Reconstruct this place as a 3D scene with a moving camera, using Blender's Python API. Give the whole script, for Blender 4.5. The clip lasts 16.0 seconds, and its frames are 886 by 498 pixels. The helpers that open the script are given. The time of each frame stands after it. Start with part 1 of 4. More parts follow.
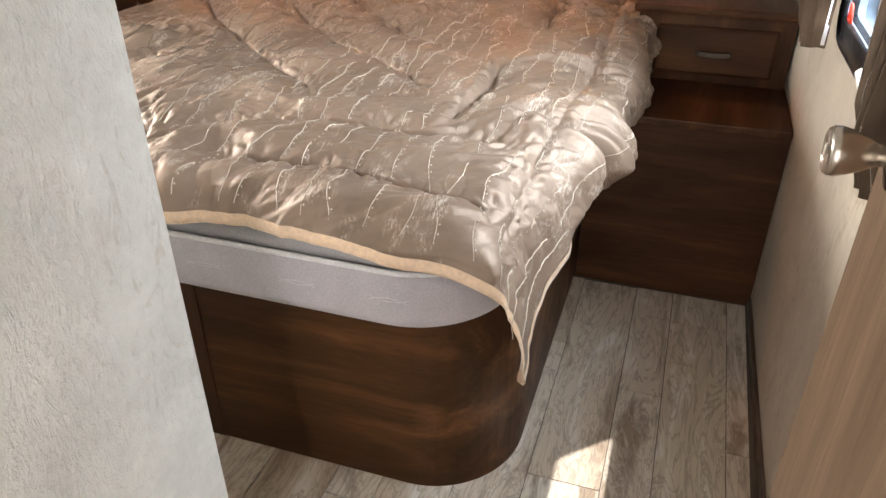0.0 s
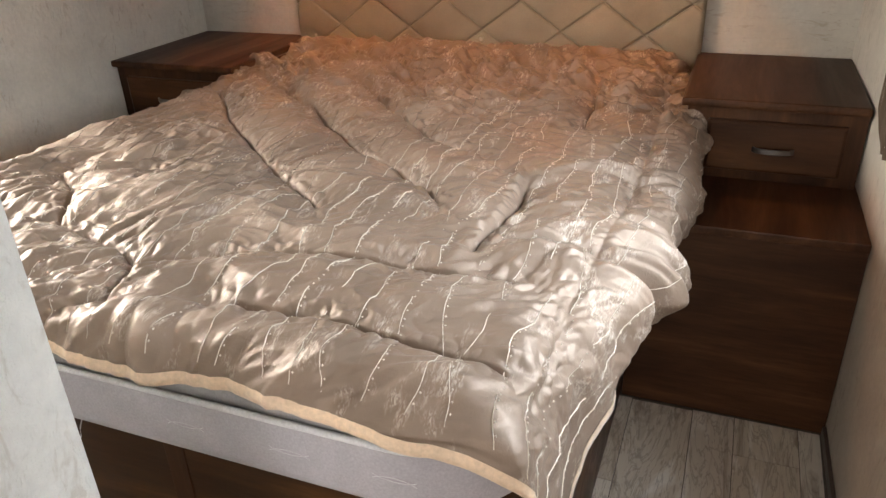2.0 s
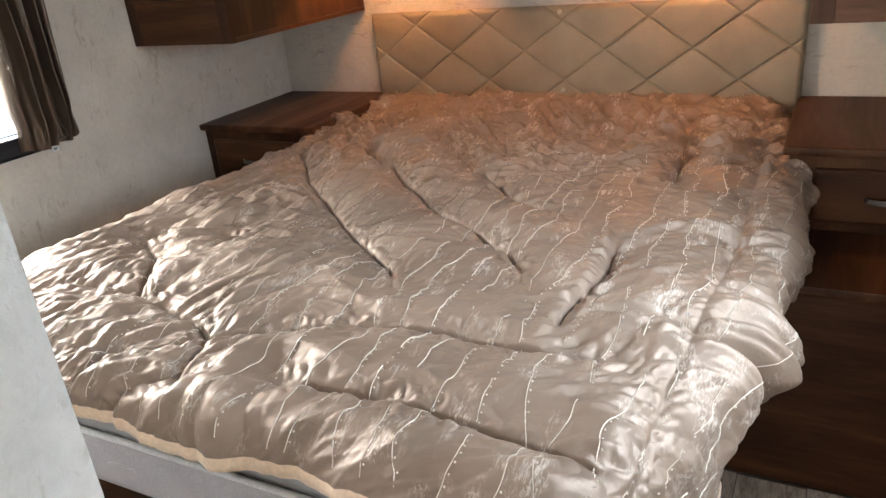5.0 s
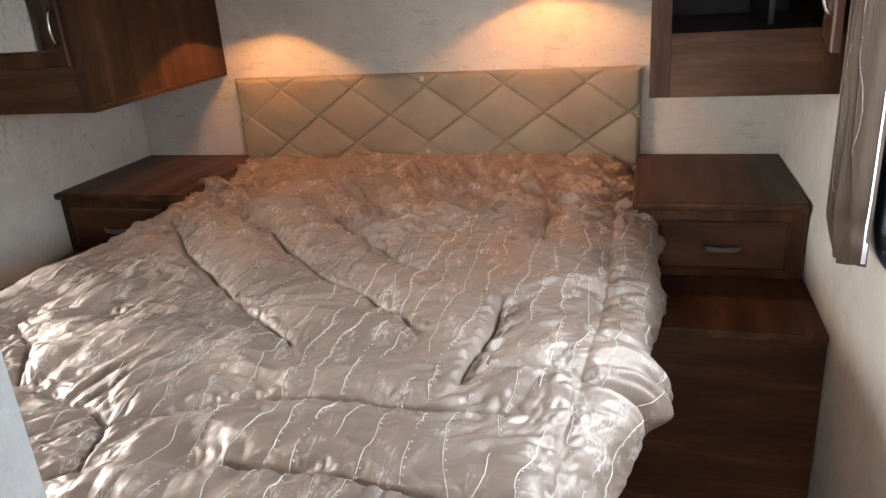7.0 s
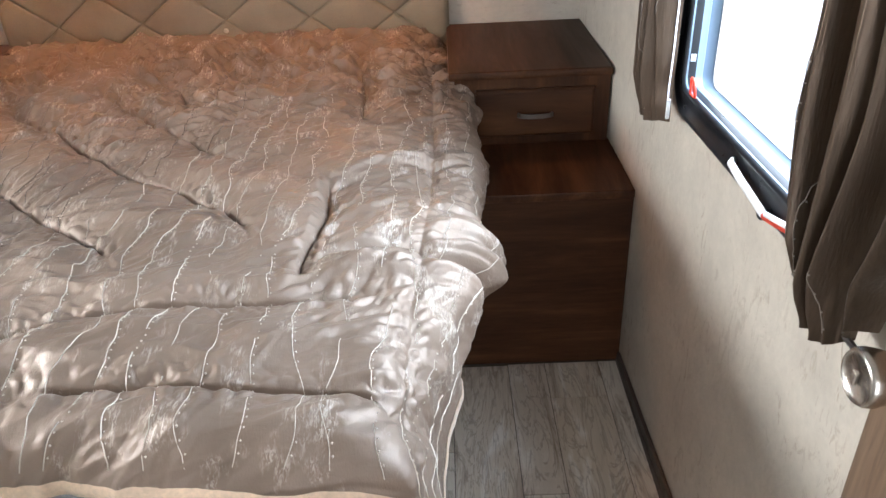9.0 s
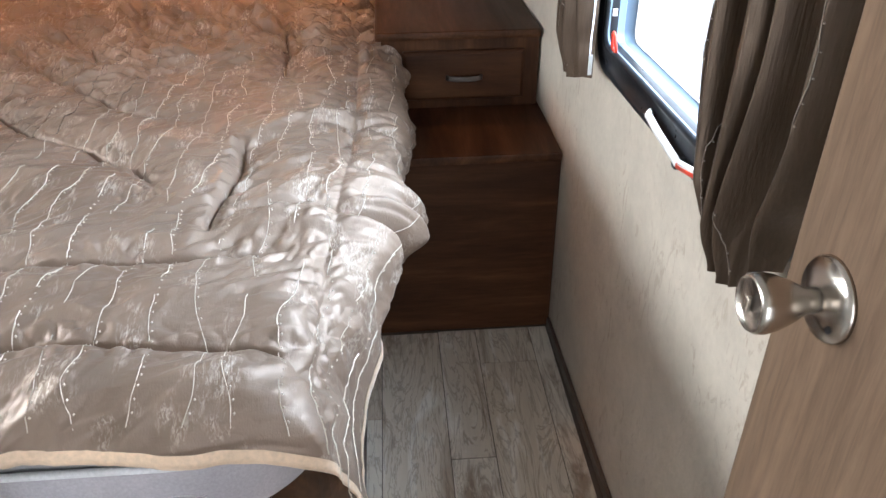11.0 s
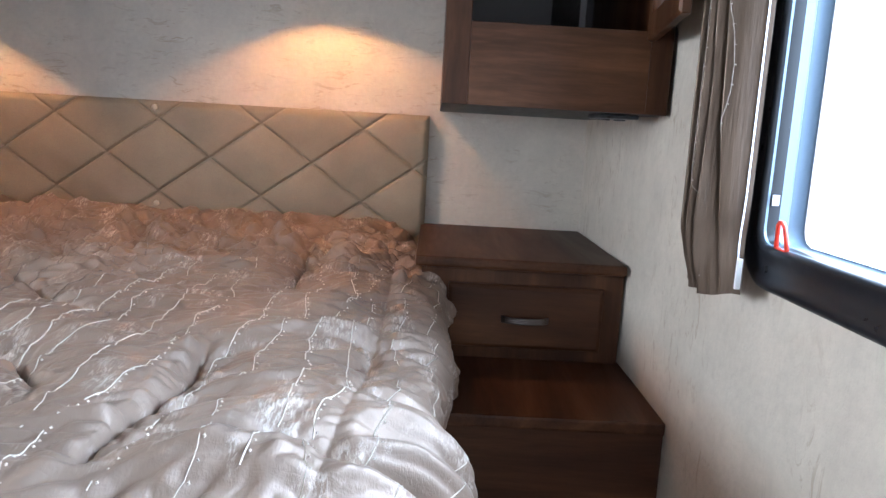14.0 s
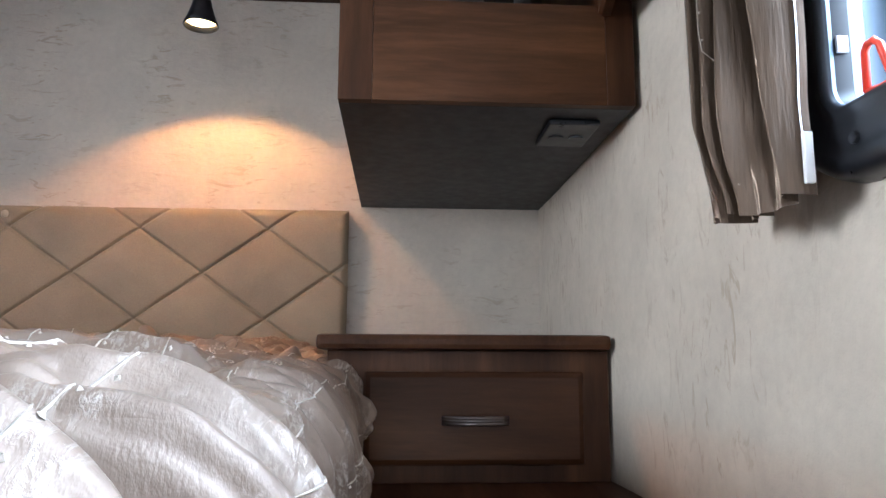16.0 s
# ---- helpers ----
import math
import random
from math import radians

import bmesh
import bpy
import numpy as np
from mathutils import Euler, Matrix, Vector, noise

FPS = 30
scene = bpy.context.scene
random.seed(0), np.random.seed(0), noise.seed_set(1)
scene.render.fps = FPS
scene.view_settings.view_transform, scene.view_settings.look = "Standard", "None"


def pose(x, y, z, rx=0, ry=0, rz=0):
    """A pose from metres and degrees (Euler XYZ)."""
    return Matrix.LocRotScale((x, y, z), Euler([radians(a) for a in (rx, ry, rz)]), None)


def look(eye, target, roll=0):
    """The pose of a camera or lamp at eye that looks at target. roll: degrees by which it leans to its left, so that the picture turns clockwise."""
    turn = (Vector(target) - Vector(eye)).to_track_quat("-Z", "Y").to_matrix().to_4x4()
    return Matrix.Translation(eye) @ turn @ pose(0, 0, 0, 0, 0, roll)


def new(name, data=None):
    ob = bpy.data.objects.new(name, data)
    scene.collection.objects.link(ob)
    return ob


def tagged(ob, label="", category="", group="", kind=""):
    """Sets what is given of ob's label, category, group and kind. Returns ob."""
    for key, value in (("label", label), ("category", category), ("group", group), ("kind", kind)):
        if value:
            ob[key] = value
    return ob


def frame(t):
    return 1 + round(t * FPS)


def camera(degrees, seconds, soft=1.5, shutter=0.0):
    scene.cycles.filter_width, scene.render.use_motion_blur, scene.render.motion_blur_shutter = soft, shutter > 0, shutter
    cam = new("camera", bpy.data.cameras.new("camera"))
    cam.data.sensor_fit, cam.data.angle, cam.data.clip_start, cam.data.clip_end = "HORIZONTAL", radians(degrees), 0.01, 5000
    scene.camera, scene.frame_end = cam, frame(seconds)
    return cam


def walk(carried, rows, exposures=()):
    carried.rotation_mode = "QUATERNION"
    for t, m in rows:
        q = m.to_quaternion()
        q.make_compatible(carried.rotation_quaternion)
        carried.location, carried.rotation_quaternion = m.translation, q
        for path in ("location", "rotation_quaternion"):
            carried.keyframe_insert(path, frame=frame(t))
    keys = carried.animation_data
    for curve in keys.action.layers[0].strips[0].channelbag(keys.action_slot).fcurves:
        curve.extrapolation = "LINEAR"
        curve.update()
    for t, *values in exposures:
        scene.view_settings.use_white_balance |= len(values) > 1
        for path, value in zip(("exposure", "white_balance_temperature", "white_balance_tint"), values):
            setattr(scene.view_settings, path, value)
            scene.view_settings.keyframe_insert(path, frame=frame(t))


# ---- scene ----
cam = camera(61.7, 16.0)
PATH = [
    (0, (0.876, -0.168, 1.45), (0.339, 1.45, 0.403), -0.2),
    (0.5, (0.863, -0.092, 1.467), (0.322, 1.535, 0.437), -0.0),
    (1, (0.846, -0.015, 1.483), (0.273, 1.623, 0.488), -0.3),
    (1.5, (0.835, 0.059, 1.489), (0.214, 1.708, 0.543), -1.6),
    (2, (0.832, 0.117, 1.494), (0.159, 1.765, 0.581), -2.3),
    (2.5, (0.82, 0.168, 1.505), (0.076, 1.802, 0.623), -2.4),
    (3, (0.819, 0.212, 1.498), (-0.004, 1.816, 0.632), -3.5),
    (3.2, (0.82, 0.223, 1.495), (-0.032, 1.816, 0.637), -4.3),
    (5.3, (0.797, 0.206, 1.514), (-0.093, 1.825, 0.746), -5.9),
    (5.5, (0.792, 0.199, 1.523), (-0.073, 1.843, 0.782), -5.7),
    (6, (0.778, 0.173, 1.554), (0.005, 1.887, 0.872), -5.5),
    (6.5, (0.766, 0.145, 1.567), (0.096, 1.904, 0.89), -5.2),
    (7, (0.741, 0.124, 1.584), (0.211, 1.917, 0.874), -4.1),
    (7.5, (0.72, 0.117, 1.586), (0.329, 1.924, 0.823), -3.2),
    (8, (0.712, 0.122, 1.589), (0.425, 1.925, 0.772), -3.2),
    (8.5, (0.694, 0.136, 1.578), (0.528, 1.907, 0.664), -3.2),
    (9, (0.695, 0.155, 1.563), (0.66, 1.876, 0.544), -2.9),
    (9.5, (0.7, 0.155, 1.557), (0.752, 1.83, 0.465), -3.0),
    (9.7, (0.694, 0.162, 1.541), (0.783, 1.823, 0.431), -2.7),
    (11.8, (0.777, 0.163, 1.479), (0.855, 1.932, 0.548), 0.4),
    (12, (0.779, 0.17, 1.467), (0.844, 1.969, 0.595), 0.7),
    (12.5, (0.787, 0.181, 1.451), (0.836, 2.053, 0.749), 1.6),
    (13, (0.781, 0.229, 1.359), (0.831, 2.141, 0.776), 3.0),
    (13.5, (0.764, 0.388, 1.246), (0.77, 2.332, 0.775), 3.4),
    (14, (0.726, 0.657, 1.164), (0.761, 2.631, 0.844), 3.3),
    (14.5, (0.75, 0.873, 1.061), (0.876, 2.862, 0.899), 1.9),
    (15, (0.809, 1.0, 0.943), (0.991, 2.992, 0.95), 1.3),
    (15.5, (0.809, 1.065, 0.868), (0.971, 3.054, 1.007), 0.5),
    (16, (0.828, 1.115, 0.813), (0.95, 3.087, 1.124), 0.2),
]
EXPOSURES = [(0.0, 0.64, 6550, 11), (3.0, 0.58, 6350, 10), (5.5, 0.56, 6000, 9), (7.5, 0.58, 5700, 9), (9.0, 0.64, 5650, 8), (12.0, 0.64, 5600, 8), (13.0, 0.54, 5500, 8), (14.5, 0.52, 5080, 9), (15.5, 0.58, 5400, 9), (16.0, 0.58, 5300, 9)]
walk(cam, [(t, look(eye, target, roll)) for t, eye, target, roll in PATH], EXPOSURES)

# ---- world, sun, large lights ----
world = bpy.data.worlds.new("world")
scene.world = world
world.use_nodes = True
wn = world.node_tree.nodes
sky = wn.new("ShaderNodeTexSky")
sky.sky_type, sky.sun_disc = "NISHITA", False
SUN_WAY = Vector((-0.34, -0.33, -1.03)).normalized()
sky.sun_elevation = math.asin(-SUN_WAY.z)
sky.sun_rotation = math.atan2(-SUN_WAY.x, -SUN_WAY.y)
wn["Background"].inputs["Strength"].default_value = 0.12
world.node_tree.links.new(sky.outputs[0], wn["Background"].inputs["Color"])

sun = new("sun", bpy.data.lights.new("sun", "SUN"))
sun.data.energy, sun.data.angle, sun.data.color = 5.0, radians(0.6), (1.0, 0.95, 0.88)
sun.matrix_world = look((4.0, 4.0, 6.0), Vector((4.0, 4.0, 6.0)) + SUN_WAY)


def daylight_or_fill(x, y, z, wide, high, towards, watts, color, spread=180.0):
    """An area lamp: daylight outside a window, or the added fill at the hall's end."""
    lamp = bpy.data.lights.new("window_daylight", "AREA")
    lamp.shape, lamp.size, lamp.size_y, lamp.energy, lamp.color = "RECTANGLE", wide, high, watts, color
    lamp.spread = radians(spread)
    ob = new("window_daylight", lamp)
    ob.matrix_world = look((x, y, z), Vector((x, y, z)) + Vector(towards))
    return ob


def spot_light(x, y, z, half, watts, aside):
    """The bulb of a reading lamp, shining straight down."""
    lamp = bpy.data.lights.new("bulb", "SPOT")
    lamp.energy, lamp.color, lamp.spot_size, lamp.spot_blend, lamp.shadow_soft_size = watts, (1.0, 0.40, 0.125), radians(2 * half), 0.25, 0.010
    ob = new("bulb", lamp)
    ob.matrix_world = look((x, y, z), (x + aside, y + 0.0001, z - 1))
    return ob


daylight_or_fill(1.74, 1.32, 1.72, 1.10, 0.95, (-1.5, -0.32, -0.95), 33, (0.80, 0.91, 1.0), 130.0)
daylight_or_fill(-2.10, 1.34, 1.52, 1.70, 1.20, (1, -0.20, -0.20), 150, (1.0, 0.95, 0.87), 140.0)
# fill added behind the camera, at no known window
daylight_or_fill(0.74, -1.64, 1.10, 0.62, 1.70, (0, 1, -0.25), 9, (1.0, 0.92, 0.83), 140.0)
spot_light(0.370, 2.75, 1.586, 64.0, 11.0, 0.03)
spot_light(-0.747, 2.75, 1.526, 60.0, 10.0, -0.04)


# ---- materials ----
def shader(name, rough=0.5, metal=0.0, **more):
    m = bpy.data.materials.new(name)
    m.use_nodes = True
    b = m.node_tree.nodes["Principled BSDF"]
    b.inputs["Roughness"].default_value, b.inputs["Metallic"].default_value = rough, metal
    for key, value in more.items():
        b.inputs[key.replace("_", " ")].default_value = value
    return m, m.node_tree, b


def node(nt, kind, inputs=None, **props):
    n = nt.nodes.new(kind)
    for key, value in props.items():
        setattr(n, key, value)
    for key, value in (inputs or {}).items():
        if hasattr(value, "is_output"):
            nt.links.new(value, n.inputs[key])
        else:
            n.inputs[key].default_value = value
    return n


def coords(nt, scale=(1, 1, 1), shift=False):
    """Object coordinates in metres, stretched by scale; shift moves each object's pattern by its own chance."""
    source = node(nt, "ShaderNodeTexCoord").outputs["Object"]
    if shift:
        chance = node(nt, "ShaderNodeObjectInfo").outputs["Random"]
        far = node(nt, "ShaderNodeVectorMath", {0: chance, 1: (37.0, 53.0, 11.0)}, operation="MULTIPLY")
        source = node(nt, "ShaderNodeVectorMath", {0: source, 1: far.outputs[0]}, operation="ADD").outputs[0]
    return node(nt, "ShaderNodeVectorMath", {0: source, 1: scale}, operation="MULTIPLY").outputs[0]


def fuzz(nt, vector, scale, detail=4.0, rough=0.55, twist=0.0):
    return node(nt, "ShaderNodeTexNoise", {"Vector": vector, "Scale": scale, "Detail": detail, "Roughness": rough, "Distortion": twist}).outputs["Fac"]


def ramp(nt, fac, *stops):
    n = node(nt, "ShaderNodeValToRGB", {"Fac": fac})
    els = n.color_ramp.elements
    while len(els) < len(stops):
        els.new(0.5)
    for e, (at, c) in zip(els, stops):
        e.position, e.color = at, (*c, 1) if isinstance(c, tuple) else (c, c, c, 1)
    return n.outputs["Color"]


def mix(nt, fac, a, b, how="MIX"):
    n = node(nt, "ShaderNodeMix", data_type="RGBA", blend_type=how)
    for i, v in ((0, fac), (6, a), (7, b)):
        if hasattr(v, "is_output"):
            nt.links.new(v, n.inputs[i])
        else:
            n.inputs[i].default_value = (*v, 1) if isinstance(v, tuple) else v
    return n.outputs[2]


def bump(nt, b, height, strength, distance):
    n = node(nt, "ShaderNodeBump", {"Height": height, "Strength": strength, "Distance": distance})
    nt.links.new(n.outputs[0], b.inputs["Normal"])


def wood(name, axis, dark=(0.020, 0.0076, 0.0038), mid=(0.059, 0.0240, 0.0100), pale=(0.130, 0.0570, 0.0240), rough=0.40):
    """Dark stained wood-grain foil, its grain along an axis."""
    m, nt, b = shader(name, rough)
    b.inputs["Specular IOR Level"].default_value = 0.16
    s = [9.0, 9.0, 9.0]
    s[axis] = 0.9
    big = fuzz(nt, coords(nt, tuple(s)), 1.0, 5, 0.6, 0.7)
    s[axis], s[(axis + 1) % 3], s[(axis + 2) % 3] = 9, 95, 95
    fine = fuzz(nt, coords(nt, tuple(s)), 1.0, 5, 0.7, 0.5)
    base = ramp(nt, big, (0.25, dark), (0.52, mid), (0.80, pale))
    nt.links.new(mix(nt, 0.5, base, ramp(nt, fine, (0.32, 0.5), (0.68, 1.3)), "MULTIPLY"), b.inputs["Base Color"])
    nt.links.new(ramp(nt, big, (0.3, rough + 0.10), (0.8, rough - 0.06)), b.inputs["Roughness"])
    bump(nt, b, fine, 0.12, 0.002)
    return m


def wall_paper(name, tone, size=1.0, mark=0.7, relief=0.42, across=False):
    """Pale vinyl wall panel printed like plaster, with short brown scratches and soft clouds."""
    m, nt, b = shader(name, 0.62)
    cloud = fuzz(nt, coords(nt), 7, 5, 0.6)
    fleck = fuzz(nt, coords(nt, (13 * size, 34 * size, 44 * size) if across else (34 * size, 34 * size, 13 * size)), 1.0, 4, 0.7, 1.2)
    rub = fuzz(nt, coords(nt, (60, 60, 60)), 1.0, 3, 0.6)
    patch = fuzz(nt, coords(nt, (5, 5, 3)), 1.0, 2)
    base = mix(nt, ramp(nt, cloud, (0.3, 0.0), (0.7, 1.0)), tuple(0.86 * c for c in tone), tuple(1.06 * c for c in tone))
    marks = node(nt, "ShaderNodeMath", {0: ramp(nt, fleck, (0.555, 0.0), (0.64, 1.0)), 1: ramp(nt, patch, (0.40, 0.0), (0.62, mark))}, operation="MULTIPLY").outputs[0]
    base = mix(nt, marks, base, (0.335, 0.265, 0.195))
    base = mix(nt, 0.25, base, ramp(nt, rub, (0.3, 0.75), (0.7, 1.1)), "MULTIPLY")
    nt.links.new(base, b.inputs["Base Color"])
    both = node(nt, "ShaderNodeMath", {0: fleck, 1: rub}, operation="ADD").outputs[0]
    bump(nt, b, both, relief, 0.003)
    return m


def plank_vinyl():
    """Weathered grey-brown plank vinyl; every plank has its own tint and figure."""
    m, nt, b = shader("plank_vinyl", 0.34)
    chance = node(nt, "ShaderNodeObjectInfo").outputs["Random"]
    swirl = fuzz(nt, coords(nt, (8, 1.6, 1), True), 1.0, 6, 0.62, 1.6)
    vein = fuzz(nt, coords(nt, (17, 3.2, 1), True), 1.0, 4, 0.6, 3.0)
    fine = fuzz(nt, coords(nt, (140, 9, 1), True), 1.0, 3, 0.6)
    tint = ramp(nt, chance, (0.0, (0.60, 0.54, 0.45)), (0.35, (0.44, 0.35, 0.265)), (0.65, (0.66, 0.62, 0.55)), (1.0, (0.52, 0.435, 0.34)))
    base = mix(nt, ramp(nt, swirl, (0.36, 0.85), (0.48, 0.0)), tint, (0.235, 0.170, 0.118))
    base = mix(nt, ramp(nt, swirl, (0.56, 0.0), (0.66, 0.75)), base, (0.74, 0.71, 0.66))
    base = mix(nt, ramp(nt, vein, (0.46, 0.0), (0.505, 0.5), (0.55, 0.0)), base, (0.15, 0.11, 0.085))
    base = mix(nt, 0.3, base, ramp(nt, fine, (0.3, 0.78), (0.7, 1.12)), "MULTIPLY")
    nt.links.new(base, b.inputs["Base Color"])
    nt.links.new(ramp(nt, swirl, (0.3, 0.30), (0.7, 0.42)), b.inputs["Roughness"])
    bump(nt, b, fine, 0.10, 0.001)
    return m


def satin():
    """Crinkled taupe satin: a metallic sheen, crushed streaks in patches with their glint painted pale, small puckers
    and a fine weave.
    """
    m, nt, b = shader("taupe_satin", 0.52, 0.30)
    b.inputs["Specular IOR Level"].default_value = 0.5
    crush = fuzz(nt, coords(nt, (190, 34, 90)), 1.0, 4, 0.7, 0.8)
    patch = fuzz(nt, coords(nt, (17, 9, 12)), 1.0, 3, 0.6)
    weave = fuzz(nt, coords(nt, (420, 60, 200)), 1.0, 2, 0.6)
    pucker = fuzz(nt, coords(nt, (20, 58, 40)), 1.0, 3, 0.5, 0.6)
    cloud = fuzz(nt, coords(nt), 5, 3)
    crease_sheen = node(nt, "ShaderNodeMath", {0: ramp(nt, crush, (0.47, 0.0), (0.62, 1.0)), 1: ramp(nt, patch, (0.53, 0.0), (0.66, 0.9))}, operation="MULTIPLY").outputs[0]
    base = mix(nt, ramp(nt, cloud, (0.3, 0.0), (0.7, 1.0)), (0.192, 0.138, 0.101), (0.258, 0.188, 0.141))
    # the sheen of the crushed streaks goes into the base colour
    base = mix(nt, crease_sheen, base, (0.52, 0.44, 0.37))
    nt.links.new(base, b.inputs["Base Color"])
    nt.links.new(ramp(nt, cloud, (0.3, 0.49), (0.7, 0.57)), b.inputs["Roughness"])
    fold = node(nt, "ShaderNodeMath", {0: ramp(nt, pucker, (0.30, 1.0), (0.50, 0.0), (0.70, 1.0)), 1: 0.5}, operation="MULTIPLY").outputs[0]
    both = node(nt, "ShaderNodeMath", {0: crease_sheen, 1: weave}, operation="ADD").outputs[0]
    both = node(nt, "ShaderNodeMath", {0: both, 1: fold}, operation="ADD").outputs[0]
    bump(nt, b, both, 0.30, 0.0020)
    return m


def cloth(name, tone, rough, scale, strength, stretch=(1, 1, 1), sheen=0.2):
    m, nt, b = shader(name, rough)
    b.inputs["Sheen Weight"].default_value = sheen
    grain = fuzz(nt, coords(nt, stretch), scale, 3, 0.6)
    wide = fuzz(nt, coords(nt), 6, 3)
    base = mix(nt, ramp(nt, wide, (0.3, 0.0), (0.7, 1.0)), tuple(0.84 * c for c in tone), tuple(1.10 * c for c in tone))
    nt.links.new(mix(nt, 0.5, base, ramp(nt, grain, (0.3, 0.75), (0.7, 1.2)), "MULTIPLY"), b.inputs["Base Color"])
    bump(nt, b, grain, strength, 0.002)
    return m


def plain(name, tone, rough, metal=0.0, scale=40.0):
    """Paint, plastic or metal with a little unevenness."""
    m, nt, b = shader(name, rough, metal)
    n = fuzz(nt, coords(nt), scale, 3)
    nt.links.new(mix(nt, n, tuple(0.9 * c for c in tone), tuple(1.08 * c for c in tone)), b.inputs["Base Color"])
    nt.links.new(ramp(nt, n, (0.3, max(0.02, rough - 0.05)), (0.7, rough + 0.07)), b.inputs["Roughness"])
    return m


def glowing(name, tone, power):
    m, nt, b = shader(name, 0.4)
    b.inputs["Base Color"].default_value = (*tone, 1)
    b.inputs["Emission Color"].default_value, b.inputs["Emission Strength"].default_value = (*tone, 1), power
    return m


def clear_glass():
    m = bpy.data.materials.new("window_glass")
    m.use_nodes = True
    nt = m.node_tree
    nt.nodes.remove(nt.nodes["Principled BSDF"])
    see = node(nt, "ShaderNodeBsdfTransparent", {"Color": (0.93, 0.96, 0.97, 1)})
    shine = node(nt, "ShaderNodeBsdfGlossy", {"Roughness": 0.02})
    m_node = node(nt, "ShaderNodeMixShader", {0: 0.05, 1: see.outputs[0], 2: shine.outputs[0]})
    nt.links.new(m_node.outputs[0], nt.nodes["Material Output"].inputs[0])
    return m


WOOD_X, WOOD_Y, WOOD_Z = wood("dark_wood_across", 0), wood("dark_wood_deep", 1), wood("dark_wood_upright", 2)
WOOD_BASE = wood("dark_wood_bed_base", 0, (0.017, 0.0070, 0.0028), (0.056, 0.0228, 0.0084), (0.150, 0.067, 0.025), 0.36)
WOOD_DOOR = wood("brown_wood_door", 2, (0.120, 0.078, 0.050), (0.165, 0.108, 0.070), (0.21, 0.142, 0.094), 0.42)
WOOD_DEEP = plain("dark_grey_laminate", (0.055, 0.048, 0.046), 0.55)
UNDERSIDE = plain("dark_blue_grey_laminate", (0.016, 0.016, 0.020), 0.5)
PEWTER = plain("dull_pewter", (0.18, 0.16, 0.15), 0.38, 1.0, 120)
WALL = wall_paper("plaster_print_panel", (0.55, 0.49, 0.41))
WALL_ACROSS = wall_paper("plaster_print_panel_across", (0.54, 0.485, 0.41), across=True)
WALL_PALE = wall_paper("pale_plaster_print_panel", (0.68, 0.67, 0.635), 0.75, 0.32, 1.6)
CEILING = plain("white_ceiling_panel", (0.74, 0.73, 0.70), 0.6, 0, 12)
VINYL = plank_vinyl()
SUBFLOOR = plain("joint_dark", (0.085, 0.068, 0.055), 0.6)
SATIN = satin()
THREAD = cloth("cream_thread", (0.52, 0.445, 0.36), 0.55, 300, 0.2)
# the same cream thread with shade put into its colour
SHADED_THREAD = cloth("shaded_cream_thread", (0.17, 0.125, 0.095), 0.5, 300, 0.2)
DULL_THREAD = cloth("tan_thread", (0.30, 0.25, 0.20), 0.5, 300, 0.2)
HEM = cloth("peach_hem", (0.72, 0.54, 0.38), 0.55, 120, 0.25)
TICKING = cloth("lilac_white_ticking", (0.44, 0.415, 0.445), 0.7, 220, 0.25)
PIPING = cloth("white_piping_cloth", (0.70, 0.69, 0.70), 0.6, 160, 0.2)
GREY_CLOTH = cloth("grey_ticking", (0.36, 0.35, 0.36), 0.75, 200, 0.25)
SUEDE = cloth("tan_leatherette", (0.265, 0.208, 0.134), 0.50, 420, 0.06, sheen=0.1)
BUTTON = plain("tan_button", (0.50, 0.42, 0.31), 0.35)
CURTAIN = cloth("brown_satin_curtain", (0.098, 0.068, 0.046), 0.34, 1.0, 0.4, (260, 260, 14), 0.03)
CURTAIN.node_tree.nodes["Principled BSDF"].inputs["Metallic"].default_value = 0.6
LINING = cloth("white_lining", (0.80, 0.80, 0.80), 0.7, 200, 0.2)
BLACK = plain("black_plastic", (0.010, 0.011, 0.014), 0.32)
REVEAL = plain("blue_grey_aluminium", (0.20, 0.27, 0.34), 0.35, 0.2)
SCREEN = plain("dotted_grey_screen", (0.11, 0.15, 0.20), 0.6, 0, 260)
WHITE = plain("white_plastic", (0.80, 0.80, 0.80), 0.4)
RED = plain("red_plastic", (0.72, 0.06, 0.03), 0.4)
NICKEL, _, _n = shader("brushed_nickel", 0.24, 1.0, Anisotropic=0.5)
_n.inputs["Base Color"].default_value = (0.50, 0.455, 0.405, 1)
MIRROR, _, _b = shader("mirror_glass", 0.02, 1.0)
_b.inputs["Base Color"].default_value = (0.86, 0.88, 0.88, 1)
GLASS = clear_glass()
BULB = glowing("warm_bulb", (1.0, 0.62, 0.25), 12.0)
BASEBOARD = plain("dark_brown_trim", (0.085, 0.062, 0.048), 0.5)
GROUND = plain("pale_concrete", (0.62, 0.61, 0.59), 0.8, 0, 3)
BACKDROP_GLOW = glowing("glowing_backdrop", (0.97, 0.98, 1.0), 4.0)

# ---- building helpers ----
ORIGIN = {}


def thing(name, at, label="", category="", group="", kind=""):
    ob = new(name)
    ob.location = at
    ob.empty_display_size = 0.05
    ORIGIN[ob.name] = Vector(at)
    return tagged(ob, label, category, group, kind)


